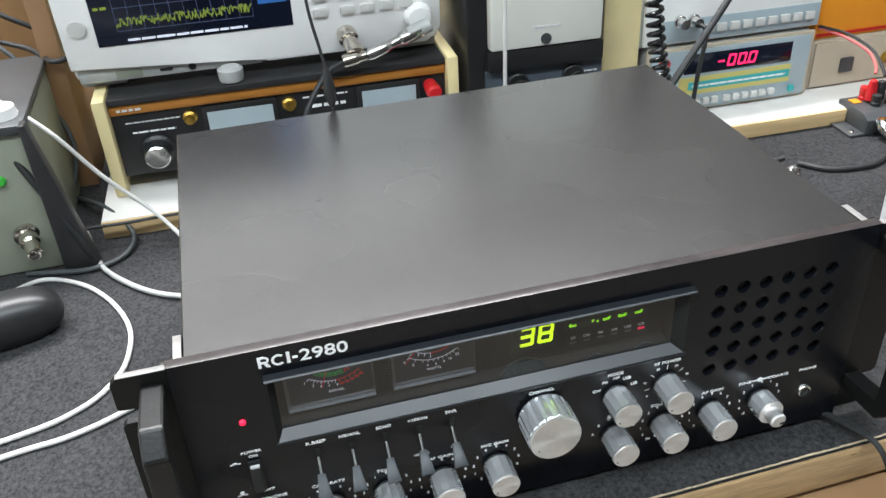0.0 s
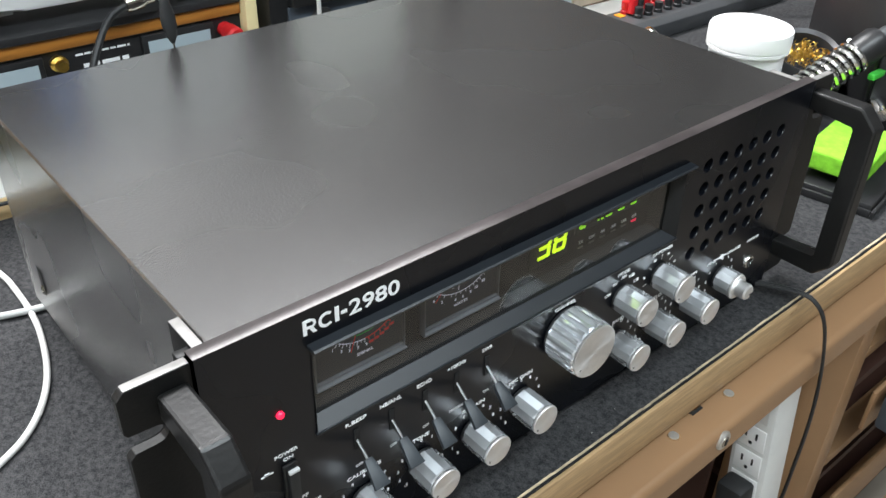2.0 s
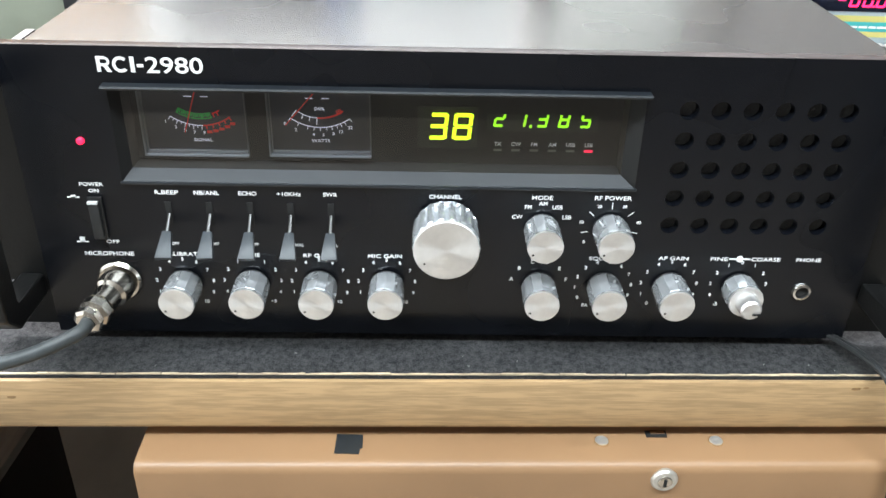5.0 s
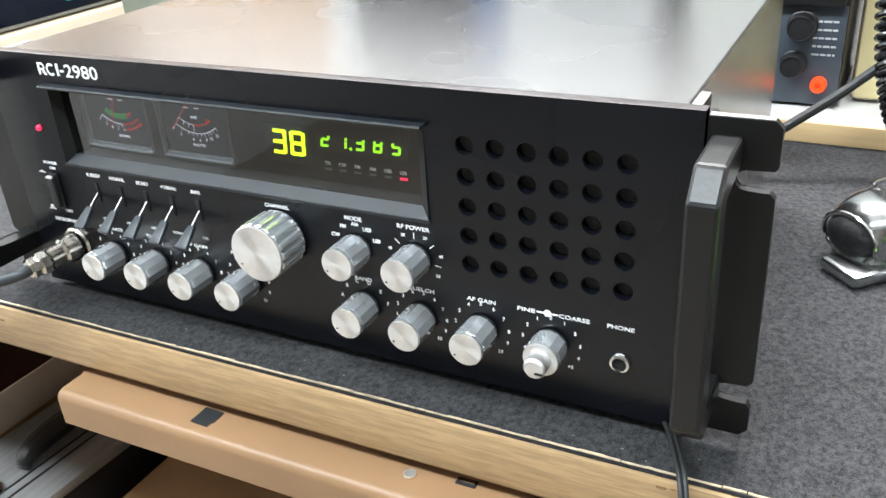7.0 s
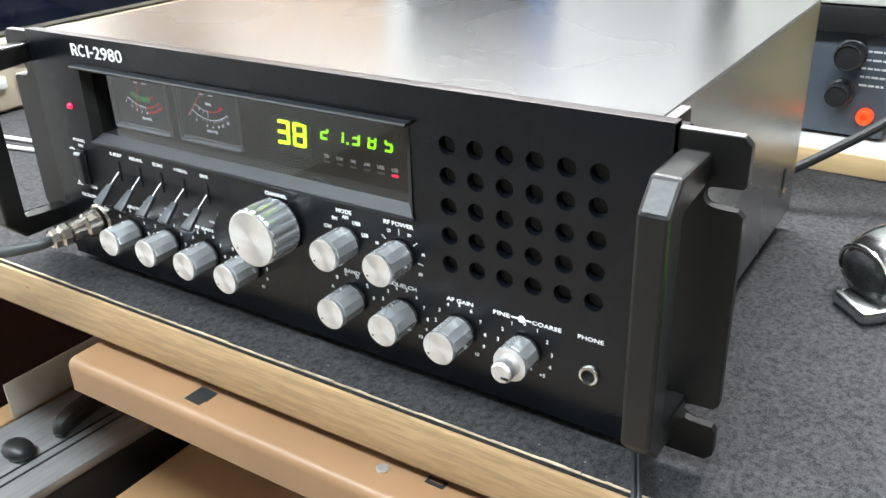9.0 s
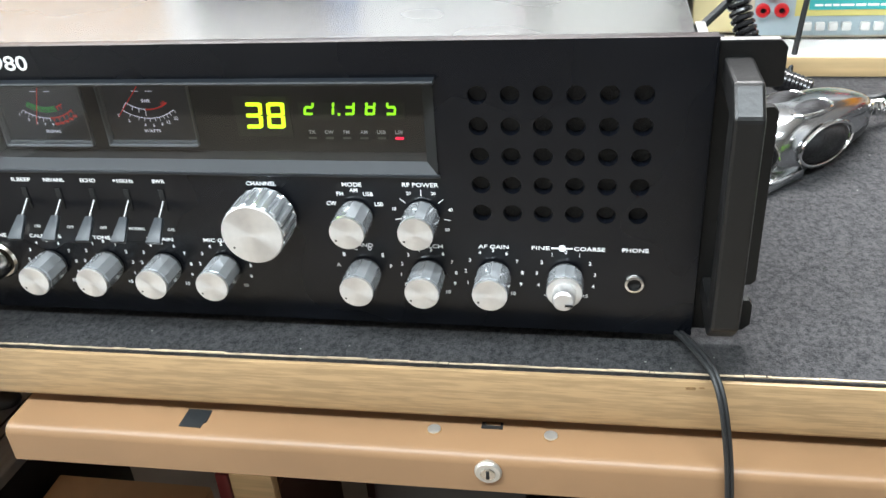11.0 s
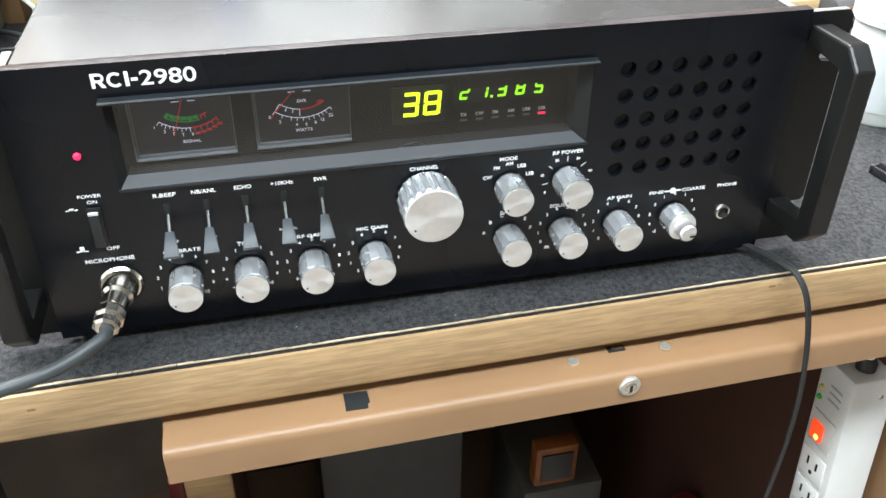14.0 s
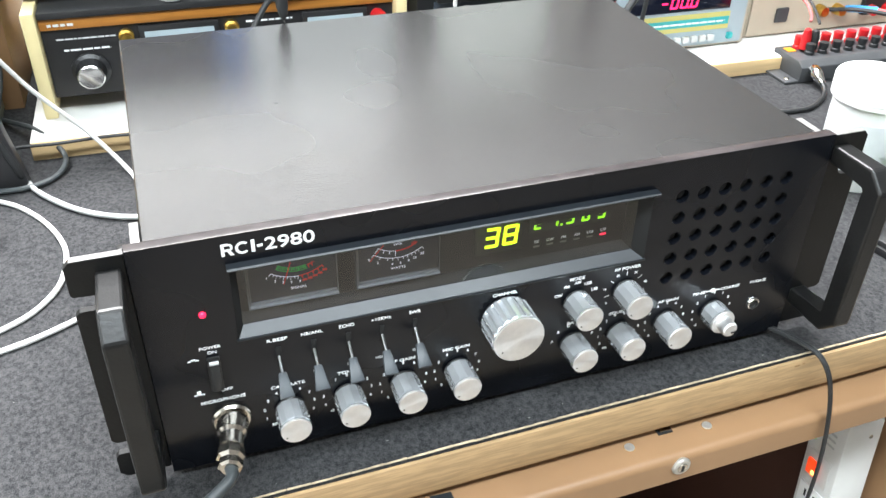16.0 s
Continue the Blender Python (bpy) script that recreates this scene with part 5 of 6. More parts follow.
part("round_plug", lathe([(0.0050, 0), (0.0062, 0.003), (0.0062, 0.013), (0.0046, 0.017), (0.0032, 0.024)], (0.4560, 0.2975, 0.0030), (-0.15, -0.85, -0.25), 16), CHROME, tb, "chrome round plug")
part("plug_lead", tube([(0.4530, 0.279, -0.0025), (0.4480, 0.266, -0.0070), (0.4330, 0.252, -0.0090), (0.4080, 0.240, -0.0095), (0.3700, 0.244, -0.0095), (0.3480, 0.264, -0.0092)], 0.0024, 8), RUBBER, tb)

# tub, brass ball, soldering gear
tub = thing("plastic_tub", (0.3640, 0.1450, BENCH), "small white plastic tub with a screw lid", "tub")
part("jar", lathe([(0.0275, 0), (0.0285, 0.002), (0.0302, 0.0705), (0, 0.0705)], (0.3640, 0.1450, BENCH), (0, 0, 1), 40), TUB, tub)
part("paper_label", lathe([(0.0292, 0.010), (0.0302, 0.058), (0.0294, 0.058)], (0.3640, 0.1450, BENCH), (0, 0, 1), 40), PAPER, tub, "pale printed label")
part("lid", lathe([(0.0312, 0.0706), (0.0330, 0.0712), (0.0330, 0.0735), (0.0322, 0.0742), (0.0332, 0.075), (0.0332, 0.0862), (0.0326, 0.0875), (0.0310, 0.0875), (0.0302, 0.0860), (0, 0.0858)], (0.3640, 0.1450, BENCH), (0, 0, 1), 44), TUB, tub, "white ribbed screw lid")
ball = thing("brass_wool_holder", (0.4520, 0.1500, BENCH), "round tip cleaner filled with brass wool", "tip cleaner")
part("shell", lathe([(0.026, 0), (0.034, 0.010), (0.038, 0.030), (0.036, 0.050), (0.028, 0.062), (0.024, 0.060), (0.022, 0.050), (0, 0.045)], (0.4520, 0.1500, BENCH), (-0.25, -0.30, 1), 28), BLACK_METAL, ball, "dark round metal bowl")
rnd = random.Random(8)
wool = bmesh.new()
for k in range(60):
    c = Vector((0.4360, 0.1330, 0.0400)) + Vector((rnd.uniform(-0.016, 0.016), rnd.uniform(-0.016, 0.016), rnd.uniform(-0.004, 0.006)))
    coil([c, c + Vector((rnd.uniform(-0.01, 0.01), rnd.uniform(-0.01, 0.01), rnd.uniform(-0.003, 0.006)))], 0.0022, 0.0004, 2, 8, bm=wool, seg=4)
part("brass_wool", wool, BRASS, ball, "curly brass shavings")
# soldering station, turned towards the room
stm = Matrix.Translation((0.522, 0.078, BENCH)) @ Matrix.Rotation(radians(-40), 4, "Z")


def turned(bm):
    bm.transform(stm)
    return bm


stn = thing("soldering_station", (0.522, 0.078, BENCH), "black soldering station with a dark red display", "soldering station")
part("case", turned(box(-0.065, 0.065, -0.060, 0.080, 0.003, 0.130, 0.004)), BLACK_PLASTIC, stn)
part("front", turned(box(-0.062, 0.062, -0.0635, -0.0602, 0.006, 0.127, 0.001)), BLACK_METAL, stn)
sd = part("display", turned(box(-0.045, 0.000, -0.0645, -0.0636, 0.078, 0.102)), SCREEN, stn, "dark red display window")
part("digits", turned(seven("000", -0.038, 0.083, 0.009, 0.014, 0.012, -0.0646, 0.1)), RED, sd)
part("marking", turned(bars((-0.048, -0.012), 0.058, 0.006, -0.0636, 0.005, 61)), YELLOW, stn, smooth=False)
part("legend", turned(bars((-0.045, 0.000), 0.108, 0.002, -0.0636, 0.006, 62)), INK_DIM, stn, smooth=False)
part("dial", turned(lathe([(0.014, 0), (0.013, 0.012), (0, 0.013)], (-0.030, -0.0636, 0.032), (0, -1, 0), 20)), BLACK_PLASTIC, stn)
part("socket", turned(lathe([(0.009, 0), (0.009, 0.006), (0.007, 0.014), (0.005, 0.020)], (-0.055, -0.0636, 0.030), (-0.2, -1, 0), 14)), CHROME, stn)
part("lamp", turned(lathe([(0.003, 0), (0.002, 0.003), (0, 0.003)], (-0.005, -0.0636, 0.012), (0, -1, 0), 10)), ORANGE, stn)
for fx in (-0.05, 0.05):
    for fy in (-0.045, 0.065):
        part("foot", turned(lathe([(0.006, 0), (0.006, 0.0032)], (fx, fy, 0), (0, 0, 1), 10)), RUBBER, stn)
hold = thing("iron_holder", (0.40, 0.09, BENCH), "soldering iron resting in a spring holder", "soldering iron")
L0, L1, L2 = Vector((0.3560, 0.1020, 0.0300)), Vector((0.4120, 0.0800, 0.0640)), Vector((0.4420, 0.0680, 0.0790))
part("base", box(0.3650, 0.4350, 0.0780, 0.1200, BENCH + 0.0002, 0.0, 0.002), BLACK_METAL, hold)
part("post", tube([(0.4080, 0.0960, -0.002), (0.4100, 0.0900, 0.030), (0.4120, 0.0810, 0.0520)], 0.003, 8), BLACK_METAL, hold)
part("spring", coil([L0, L0.lerp(L1, 0.5), L1], 0.0118, 0.0024, 11, 18), CHROME, hold, "chrome coil spring")
part("barrel", lathe([(0.0035, 0), (0.0035, 0.060)], L0, L1 - L0, 12), CHROME, hold)
part("collar", lathe([(0.0120, -0.004), (0.0130, 0.006), (0.0130, 0.016), (0.0110, 0.020)], L1, L1 - L0, 20), BLACK_PLASTIC, hold)
part("grip", tube([L1 + (L2 - L1) * 0.5, L2, Vector((0.470, 0.058, 0.088)), Vector((0.505, 0.045, 0.090))], lambda f: 0.0092 - 0.002 * f, 14), GREY_RUBBER, hold, "grey iron grip")
part("cord", tube([(0.505, 0.045, 0.090), (0.540, 0.020, 0.070), (0.540, -0.005, 0.02), (0.500, 0.005, -0.004), (0.465, 0.050, -0.006), (0.470, 0.075, 0.015)], 0.0030, 8), RUBBER, hold)
part("green_clip", box(0.4120, 0.4300, 0.0620, 0.0680, 0.0470, 0.0520, 0.001), GREEN_WIRE, hold)
spm = Matrix.Translation((0.3580, 0.0400, BENCH)) @ Matrix.Rotation(radians(9), 4, "Z")
tray = box(-0.044, 0.044, -0.034, 0.034, 0.0002, 0.0095, 0.002)
tray.transform(spm)
tr_ = thing("sponge_tray", (0.3580, 0.0400, BENCH), "black plastic tray for a cleaning sponge", "tray")
part("tray_body", tray, BLACK_PLASTIC, tr_)
rim_ = bmesh.new()
for a in ((-0.047, 0.047, -0.037, -0.0345), (-0.047, 0.047, 0.0345, 0.037), (-0.047, -0.0445, -0.0343, 0.0343), (0.0445, 0.047, -0.0343, 0.0343)):
    box(*a, 0.0004, 0.0060, 0.0006, bm=rim_)
rim_.transform(spm)
part("tray_rim", rim_, BLACK_PLASTIC, tr_)
sp = box(-0.036, 0.036, -0.024, 0.024, 0, 0.0150, 0.002, seg=3)
bmesh.ops.subdivide_edges(sp, edges=sp.edges[:], cuts=5, use_grid_fill=True)
for v in sp.verts:
    v.co += v.co.normalized() * (noise.noise(v.co * 160) * 0.0010)
sp.transform(spm @ Matrix.Translation((0, 0.002, 0.0173)))
solid("cleaning_sponge", sp, SPONGE, "bright green cellulose sponge on a black tray", "sponge")

# hand microphone on the mat
hm = Matrix.Translation((0.2720, 0.2160, BENCH)) @ Matrix.Rotation(radians(-46), 4, "Z") @ Matrix.Scale(0.94, 4)
hand = thing("fist_microphone", (0.2760, 0.2200, BENCH), "silver fist microphone with black mesh grilles", "microphone")


def shell(rx, ry, rz, cut, z0, name, mat, label="", taper=0.25, y0=0.0, seg=(28, 16)):
    bm = bmesh.new()
    bmesh.ops.create_uvsphere(bm, u_segments=seg[0], v_segments=seg[1], radius=1)
    for v in bm.verts:
        x, y, z = v.co
        f = 1 - taper * (y * 0.5 + 0.5)
        k = 0.55
        v.co = (math.copysign(abs(x) ** k, x) * rx * f if abs(x) > 1e-6 else 0, math.copysign(abs(y) ** 0.8, y) * ry + y0, max(cut, math.copysign(abs(z) ** 0.75, z) * rz * (1 - 0.35 * (y * 0.5 + 0.5))) + z0)
    bm.transform(hm)
    return part(name, bm, mat, hand, label)


shell(0.0285, 0.0610, 0.0280, -0.017, 0.0180, "body", SILVER, "bright silver sculpted body", 0.40, -0.006)
shell(0.0276, 0.0590, 0.0110, -0.011, 0.0116, "lower_shell", BLACK_PLASTIC, "black lower shell", 0.35, -0.006)


def oval(c, r, ring):
    """A mesh window bulging from the body, with a bright rim in the plane named by ring."""
    bm = bmesh.new()
    bmesh.ops.create_uvsphere(bm, u_segments=24, v_segments=14, radius=1)
    bm.transform(hm @ Matrix.Translation(c) @ Matrix.Diagonal((*r, 1)))
    g = part("grille", bm, MESH, hand, "black mesh grille")
    loop = []
    for n in range(25):
        u, v = 1.08 * math.cos(2 * math.pi * n / 24), 1.08 * math.sin(2 * math.pi * n / 24)
        d = {"x": (0.35 * r[0] * (1 if c[0] > 0 else -1), r[1] * u, r[2] * v), "z": (r[0] * u, r[1] * v, 0.3 * r[2]), "y": (r[0] * u, -0.3 * r[1], r[2] * v)}[ring]
        loop.append(hm @ (Vector(c) + Vector(d)))
    part("rim", tube(loop, 0.0013, 8, curve=False), CHROME, g, "bright chrome rim")


oval((0.0215, -0.020, 0.0190), (0.0085, 0.0250, 0.0125), "x")
oval((-0.0215, -0.020, 0.0190), (0.0085, 0.0250, 0.0125), "x")
oval((0.0105, -0.022, 0.0375), (0.0085, 0.0170, 0.0070), "z")
oval((-0.0105, -0.022, 0.0375), (0.0085, 0.0170, 0.0070), "z")
oval((0.0, -0.0600, 0.0190), (0.0190, 0.0090, 0.0120), "y")
bm = box(-0.004, 0.026, -0.078, -0.040, 0.0004, 0.0090, 0.003)
bm.transform(hm)
part("hanger", bm, SILVER, hand)
bm = box(-0.0065, 0.0065, 0.0480, 0.0565, 0.0130, 0.0250, 0.003)
bm.transform(hm)
part("cord_collar", bm, YELLOW, hand, "yellow cord collar")
part("strain_relief", coil([hm @ Vector((0, 0.057, 0.016)), hm @ Vector((0.004, 0.074, 0.013)), hm @ Vector((0.012, 0.092, 0.010))], 0.0042, 0.0018, 6, 12), CHROME, hand, "coiled strain relief")
cc = thing("coiled_cord", (0.25, 0.32, BENCH), "black coiled microphone cord hanging from above", "cable")
part("coil", coil([(0.2220, 0.352, 0.260), (0.2250, 0.345, 0.150), (0.2310, 0.330, 0.080), (0.2420, 0.312, 0.035), (0.2600, 0.296, 0.012), (0.2830, 0.290, 0.002)], 0.0064, 0.0022, 46, 14), GLOSS_RUBBER, cc)
part("tail", tube([(0.2220, 0.352, 0.260), (0.222, 0.356, 0.32), (0.21, 0.37, 0.50)], 0.0026, 8), RUBBER, cc)
part("end", tube([(0.2830, 0.290, 0.002), (0.3050, 0.292, -0.0060), (0.3300, 0.296, -0.0060), (0.3420, 0.290, 0.0000)], 0.0026, 8), RUBBER, cc)
solid("black_power_lead", tube([(0.3350, 0.362, 0.180), (0.3000, 0.352, 0.130), (0.2550, 0.338, 0.080), (0.2150, 0.318, 0.045), (0.1850, 0.300, 0.024), (0.1600, 0.285, 0.008), (0.1400, 0.280, BENCH + 0.004)], 0.0032, 10), RUBBER, "thick black lead running down behind the radio", "cable")

# the shelf and its instruments stand askew to the radio
PIVOT = Matrix.Translation((0.05, 0.37, 0))
YAW = PIVOT @ Matrix.Rotation(radians(-1.7), 4, "Z") @ PIVOT.inverted()
for ob, dx, dy, dz, sx, sz in ((shelf, 0, -0.002, 0, 1, 1), (shelf_side, -0.004, 0.02, 0, 1, 1), (psu, 0, 0.042, 0, 1.06, 0.97), (an, 0, 0.042, -0.002, 1.05, 1), (bnc, 0.004, 0.042, -0.002, 1.05, 1),
                               (vm, 0.002, 0.012, 0, 1, 1), (tc, 0.004, 0.018, 0, 1, 1), (dv, 0.004, 0.024, 0, 1, 1), (ct, 0.004, 0.024, 0, 1, 1), (bg, 0.006, 0.024, 0, 1, 1), (og, 0.006, 0.024, 0, 1, 1),
                               (tb, 0.012, 0.036, 0, 1, 1), (og_wire, 0.012, 0.036, 0, 1, 1), (black_wire, 0.012, 0.036, 0, 1, 1), (pk, 0.012, 0.036, 0, 1, 1)):
    ob.location = YAW @ (ob.location + Vector((dx, dy, dz)))
    ob.rotation_euler.z = radians(-1.7)
    ob.scale = (sx, 1, sz)
tub.location += Vector((0.006, 0.006, 0))

# ---------- left of the radio ----------
gb = thing("grey_tester", (-0.36, 0.42, BENCH), "grey-green tester box with coaxial socket", "test instrument")
part("case", box(-0.4500, -0.2900, 0.3420, 0.50, BENCH + 0.0002, 0.1080, 0.003), OLIVE, gb)
part("side_cover", prism([(-0.2898, BENCH + 0.0003), (-0.2620, BENCH + 0.0003), (-0.2850, 0.1180), (-0.2898, 0.1180)], 0.012, upright(0.3420), 0.001), BLACK_METAL, gb, "dark folded side cover")
part("top_cover", box(-0.4520, -0.2880, 0.3380, 0.50, 0.1082, 0.1160, 0.002), GREY_METAL, gb)
part("socket", lathe([(0.010, 0), (0.010, 0.003), (0.0075, 0.004), (0.0075, 0.014), (0.0060, 0.016), (0.0060, 0.028), (0.003, 0.030)], (-0.3120, 0.3418, 0.0240), (0.3, -0.9, -0.2), 18), NICKEL, gb, "nickel coaxial socket")
part("green_lamp", lathe([(0.004, 0), (0.003, 0.004), (0, 0.0045)], (-0.3160, 0.3418, 0.0720), (0, -1, 0), 12), GREEN_WIRE, gb)
part("white_knob", lathe([(0.012, 0), (0.011, 0.008), (0, 0.009)], (-0.3050, 0.3600, 0.1160), (0, 0, 1), 18), TUB, gb)
pr = thing("black_handset", (-0.315, 0.262, BENCH), "rounded black plastic handpiece on the mat", "handset")
bm = bmesh.new()
bmesh.ops.create_uvsphere(bm, u_segments=24, v_segments=14, radius=1)
for v in bm.verts:
    x, y, z = v.co
    v.co = (math.copysign(abs(x) ** 0.6, x) * 0.050, math.copysign(abs(y) ** 0.7, y) * 0.020, max(-0.8, z) * 0.020)
bm.transform(Matrix.Translation((-0.3300, 0.2500, BENCH + 0.0162)) @ Matrix.Rotation(radians(14), 4, "Z"))
part("body", bm, BLACK_PLASTIC, pr)
Zc = BENCH + 0.0030
for nm, pts, r, mt, lb in (
        ("grey_cable", [(-0.34, 0.58, 0.02), (-0.328, 0.545, 0.0), (-0.2980, 0.470, Zc), (-0.2600, 0.405, Zc + 0.012), (-0.2370, 0.366, Zc + 0.004), (-0.2440, 0.338, Zc), (-0.2720, 0.325, Zc), (-0.3200, 0.335, Zc)], 0.0022, GREY_RUBBER, "grey cable looped on the mat"),
        ("white_cable", [(-0.3250, 0.262, Zc + 0.012), (-0.3300, 0.295, Zc + 0.006), (-0.3074, 0.3230, Zc - 0.001), (-0.2760, 0.3060, Zc - 0.001), (-0.2520, 0.2740, Zc - 0.001), (-0.2375, 0.2370, Zc - 0.001), (-0.2360, 0.2060, Zc - 0.001), (-0.2430, 0.1790, Zc - 0.001), (-0.2650, 0.1540, Zc - 0.001), (-0.3112, 0.1380, Zc - 0.001), (-0.45, 0.115, Zc - 0.001)], 0.0018, WHITE_CABLE, "white cable looping over the mat"),
        ("white_cable", [(-0.36, 0.42, 0.160), (-0.315, 0.380, 0.128), (-0.277, 0.360, 0.100), (-0.248, 0.360, 0.056), (-0.215, 0.355, 0.018), (-0.192, 0.335, Zc + 0.003), (-0.1830, 0.3080, Zc), (-0.1800, 0.2850, Zc - 0.001), (-0.1815, 0.2380, Zc - 0.001), (-0.1930, 0.1900, Zc - 0.001), (-0.2130, 0.1580, Zc - 0.001), (-0.2405, 0.1405, Zc - 0.001), (-0.2710, 0.1290, Zc - 0.001), (-0.3096, 0.1231, Zc - 0.001), (-0.45, 0.095, Zc - 0.001)], 0.0018, WHITE_CABLE, "white cable running down beside the radio"),
        ("grey_cable", [(-0.3000, 0.345, Zc + 0.01), (-0.2800, 0.385, Zc + 0.004), (-0.2690, 0.352, Zc), (-0.2570, 0.318, Zc), (-0.2280, 0.281, Zc), (-0.1980, 0.261, Zc), (-0.16, 0.250, Zc)], 0.0021, GREY_PLASTIC, "grey cable entering behind the radio"),
        ("black_cable", [(-0.36, 0.42, 0.19), (-0.3200, 0.36, 0.12), (-0.2850, 0.335, 0.05), (-0.2680, 0.330, 0.004), (-0.2750, 0.345, Zc), (-0.32, 0.36, Zc)], 0.0030, RUBBER, "black cable draped over the tester"),
        ("black_cable", [(-0.40, 0.62, 0.17), (-0.34, 0.60, 0.13), (-0.30, 0.60, 0.10), (-0.285, 0.61, 0.04), (-0.30, 0.60, Zc)], 0.0028, RUBBER, "black cable hanging behind the tester"),
        ("black_cable", [(-0.42, 0.64, 0.14), (-0.35, 0.62, 0.06), (-0.31, 0.58, 0.02), (-0.30, 0.50, Zc), (-0.2900, 0.40, Zc)], 0.0028, RUBBER, "black cable trailing on the mat"),
        ("grey_cable", [(-0.345, 0.52, 0.135), (-0.315, 0.50, 0.115), (-0.296, 0.49, 0.075), (-0.284, 0.478, 0.035), (-0.292, 0.462, 0.0), (-0.30, 0.45, Zc)], 0.0022, GREY_RUBBER, "grey cable hanging beside the shelf"),
        ("black_cable", [(-0.40, 0.54, 0.145), (-0.345, 0.53, 0.128), (-0.305, 0.515, 0.118), (-0.280, 0.475, 0.116), (-0.262, 0.480, 0.118)], 0.0024, RUBBER, "black cable passing behind the analyser"),
        ("thin_black_cable", [(-0.30, 0.362, Zc), (-0.2770, 0.3630, 0.0065), (-0.2390, 0.3640, 0.0065), (-0.1970, 0.3640, 0.0070), (-0.14, 0.362, 0.004)], 0.0014, RUBBER, "thin black cable along the shelf edge")):
    tagged(solid(nm, tube(pts, r, 10), mt, lb, "cable"))

# stacked instruments at the far left, facing the radio
lf = thing("signal_generator", (-0.62, 0.40, BENCH), "beige signal generator with pale square buttons", "signal generator")
part("case", box(-0.78, -0.5240, 0.08, 0.62, BENCH + 0.0002, 0.0560, 0.004), BEIGE, lf)
part("face", box(-0.5238, -0.5200, 0.09, 0.61, BENCH + 0.004, 0.0540, 0.001), BEIGE, lf)
for k in range(12):
    for j in range(2):
        part("push_button", box(-0.5198, -0.5160, 0.12 + 0.030 * k + (0.02 if k > 3 else 0), 0.138 + 0.030 * k + (0.02 if k > 3 else 0), 0.012 + 0.020 * j, 0.023 + 0.020 * j, 0.001), BUTTON, lf, "pale square button")
ld = thing("display_unit", (-0.62, 0.40, 0.0562), "dark instrument with cyan figures on a generator", "test instrument")
part("case", box(-0.78, -0.5300, 0.09, 0.62, 0.0562, 0.1500, 0.004), GREY_PLASTIC, ld)
lw = part("window", box(-0.5298, -0.5250, 0.10, 0.61, 0.0620, 0.1400, 0.001), SCREEN, ld, "black display window")
side = Matrix(((0, 0, 1, -0.5248), (1, 0, 0, 0), (0, 1, 0, 0), (0, 0, 0, 1)))
part("digits", seven("250", 0.340, 0.072, 0.008, 0.014, 0.012, 0, 0.0, 0.002, m=side), CYAN_SEG, lw)
part("digits", seven("100", 0.440, 0.074, 0.008, 0.014, 0.012, 0, 0.0, 0.002, m=side), CYAN_SEG, lw)

# ---------- under the bench ----------
ps = thing("power_strip", (0.33, 0.05, -0.30), "pale grey power strip with a lit orange switch", "power strip")
psm = Matrix.Translation((0.3215, 0.034, -0.152)) @ Matrix.Rotation(radians(-5), 4, "X") @ Matrix.Rotation(radians(-90), 4, "Z")


def strip(bm):
    bm.transform(psm)
    return bm


part("body", strip(box(-0.0185, 0.0185, -0.0185, 0.0185, -0.42, 0.0, 0.004)), STRIP, ps)
part("switch_recess", strip(box(-0.012, 0.012, -0.0196, -0.0187, -0.073, -0.044, 0.0004)), STRIP, ps)
rocker = part("rocker", strip(box(-0.009, 0.003, -0.0225, -0.0197, -0.067, -0.052, 0.001)), ORANGE_LED, ps, "glowing orange rocker switch")
part("neon", strip(lathe([(0.0024, 0), (0.0018, 0.0008), (0, 0.0010)], (-0.0008, -0.0225, -0.0630), (0, -1, 0), 12)), NEON, rocker, "bright neon glow")
for k, m in enumerate((YELLOW, GREEN_WIRE)):
    part("lamp", strip(lathe([(0.0024, 0), (0.0018, 0.002), (0, 0.0024)], (-0.011, -0.0187, -0.024 - 0.009 * k), (0, -1, 0), 10)), m, ps)
for k in range(3):
    part("vent_slot", strip(box(-0.003, 0.010, -0.0190, -0.0187, -0.018 - 0.006 * k, -0.016 - 0.006 * k)), GREY_PLASTIC, ps)
for k in range(8):
    z = -0.092 - 0.029 * k
    o = part("outlet", strip(box(-0.013, 0.013, -0.0200, -0.0187, z - 0.012, z + 0.012, 0.0005)), TUB, ps, "two-slot outlet")
    for d in (-0.005, 0.005):
        part("slot", strip(box(d - 0.0009, d + 0.0009, -0.0205, -0.0201, z - 0.001, z + 0.006)), HOLE, o)
    part("earth_hole", strip(lathe([(0.0018, 0), (0.0018, 0.0005)], (0, -0.0201, z - 0.006), (0, -1, 0), 10)), HOLE, o)
part("plug", strip(box(-0.013, 0.013, -0.044, -0.0206, -0.165, -0.138, 0.004)), RUBBER, ps, "black plug")
part("screw", strip(lathe([(0.002, 0), (0.0015, 0.0006), (0, 0.0007)], (0.0186, 0.006, -0.016), (1, 0, 0), 10)), NICKEL, ps)
part("supply_cord", tube([psm @ Vector((0.004, 0, 0.008)), psm @ Vector((0.004, 0, 0.030)), psm @ Vector((-0.01, 0.0, 0.080)), psm @ Vector((-0.05, 0.0, 0.105))], 0.0042, 10), TUB, ps, "white supply cord")
part("gland", strip(lathe([(0.007, 0), (0.007, 0.006), (0.0055, 0.010)], (0.004, 0, 0), (0, 0, 1), 14)), RUBBER, ps)

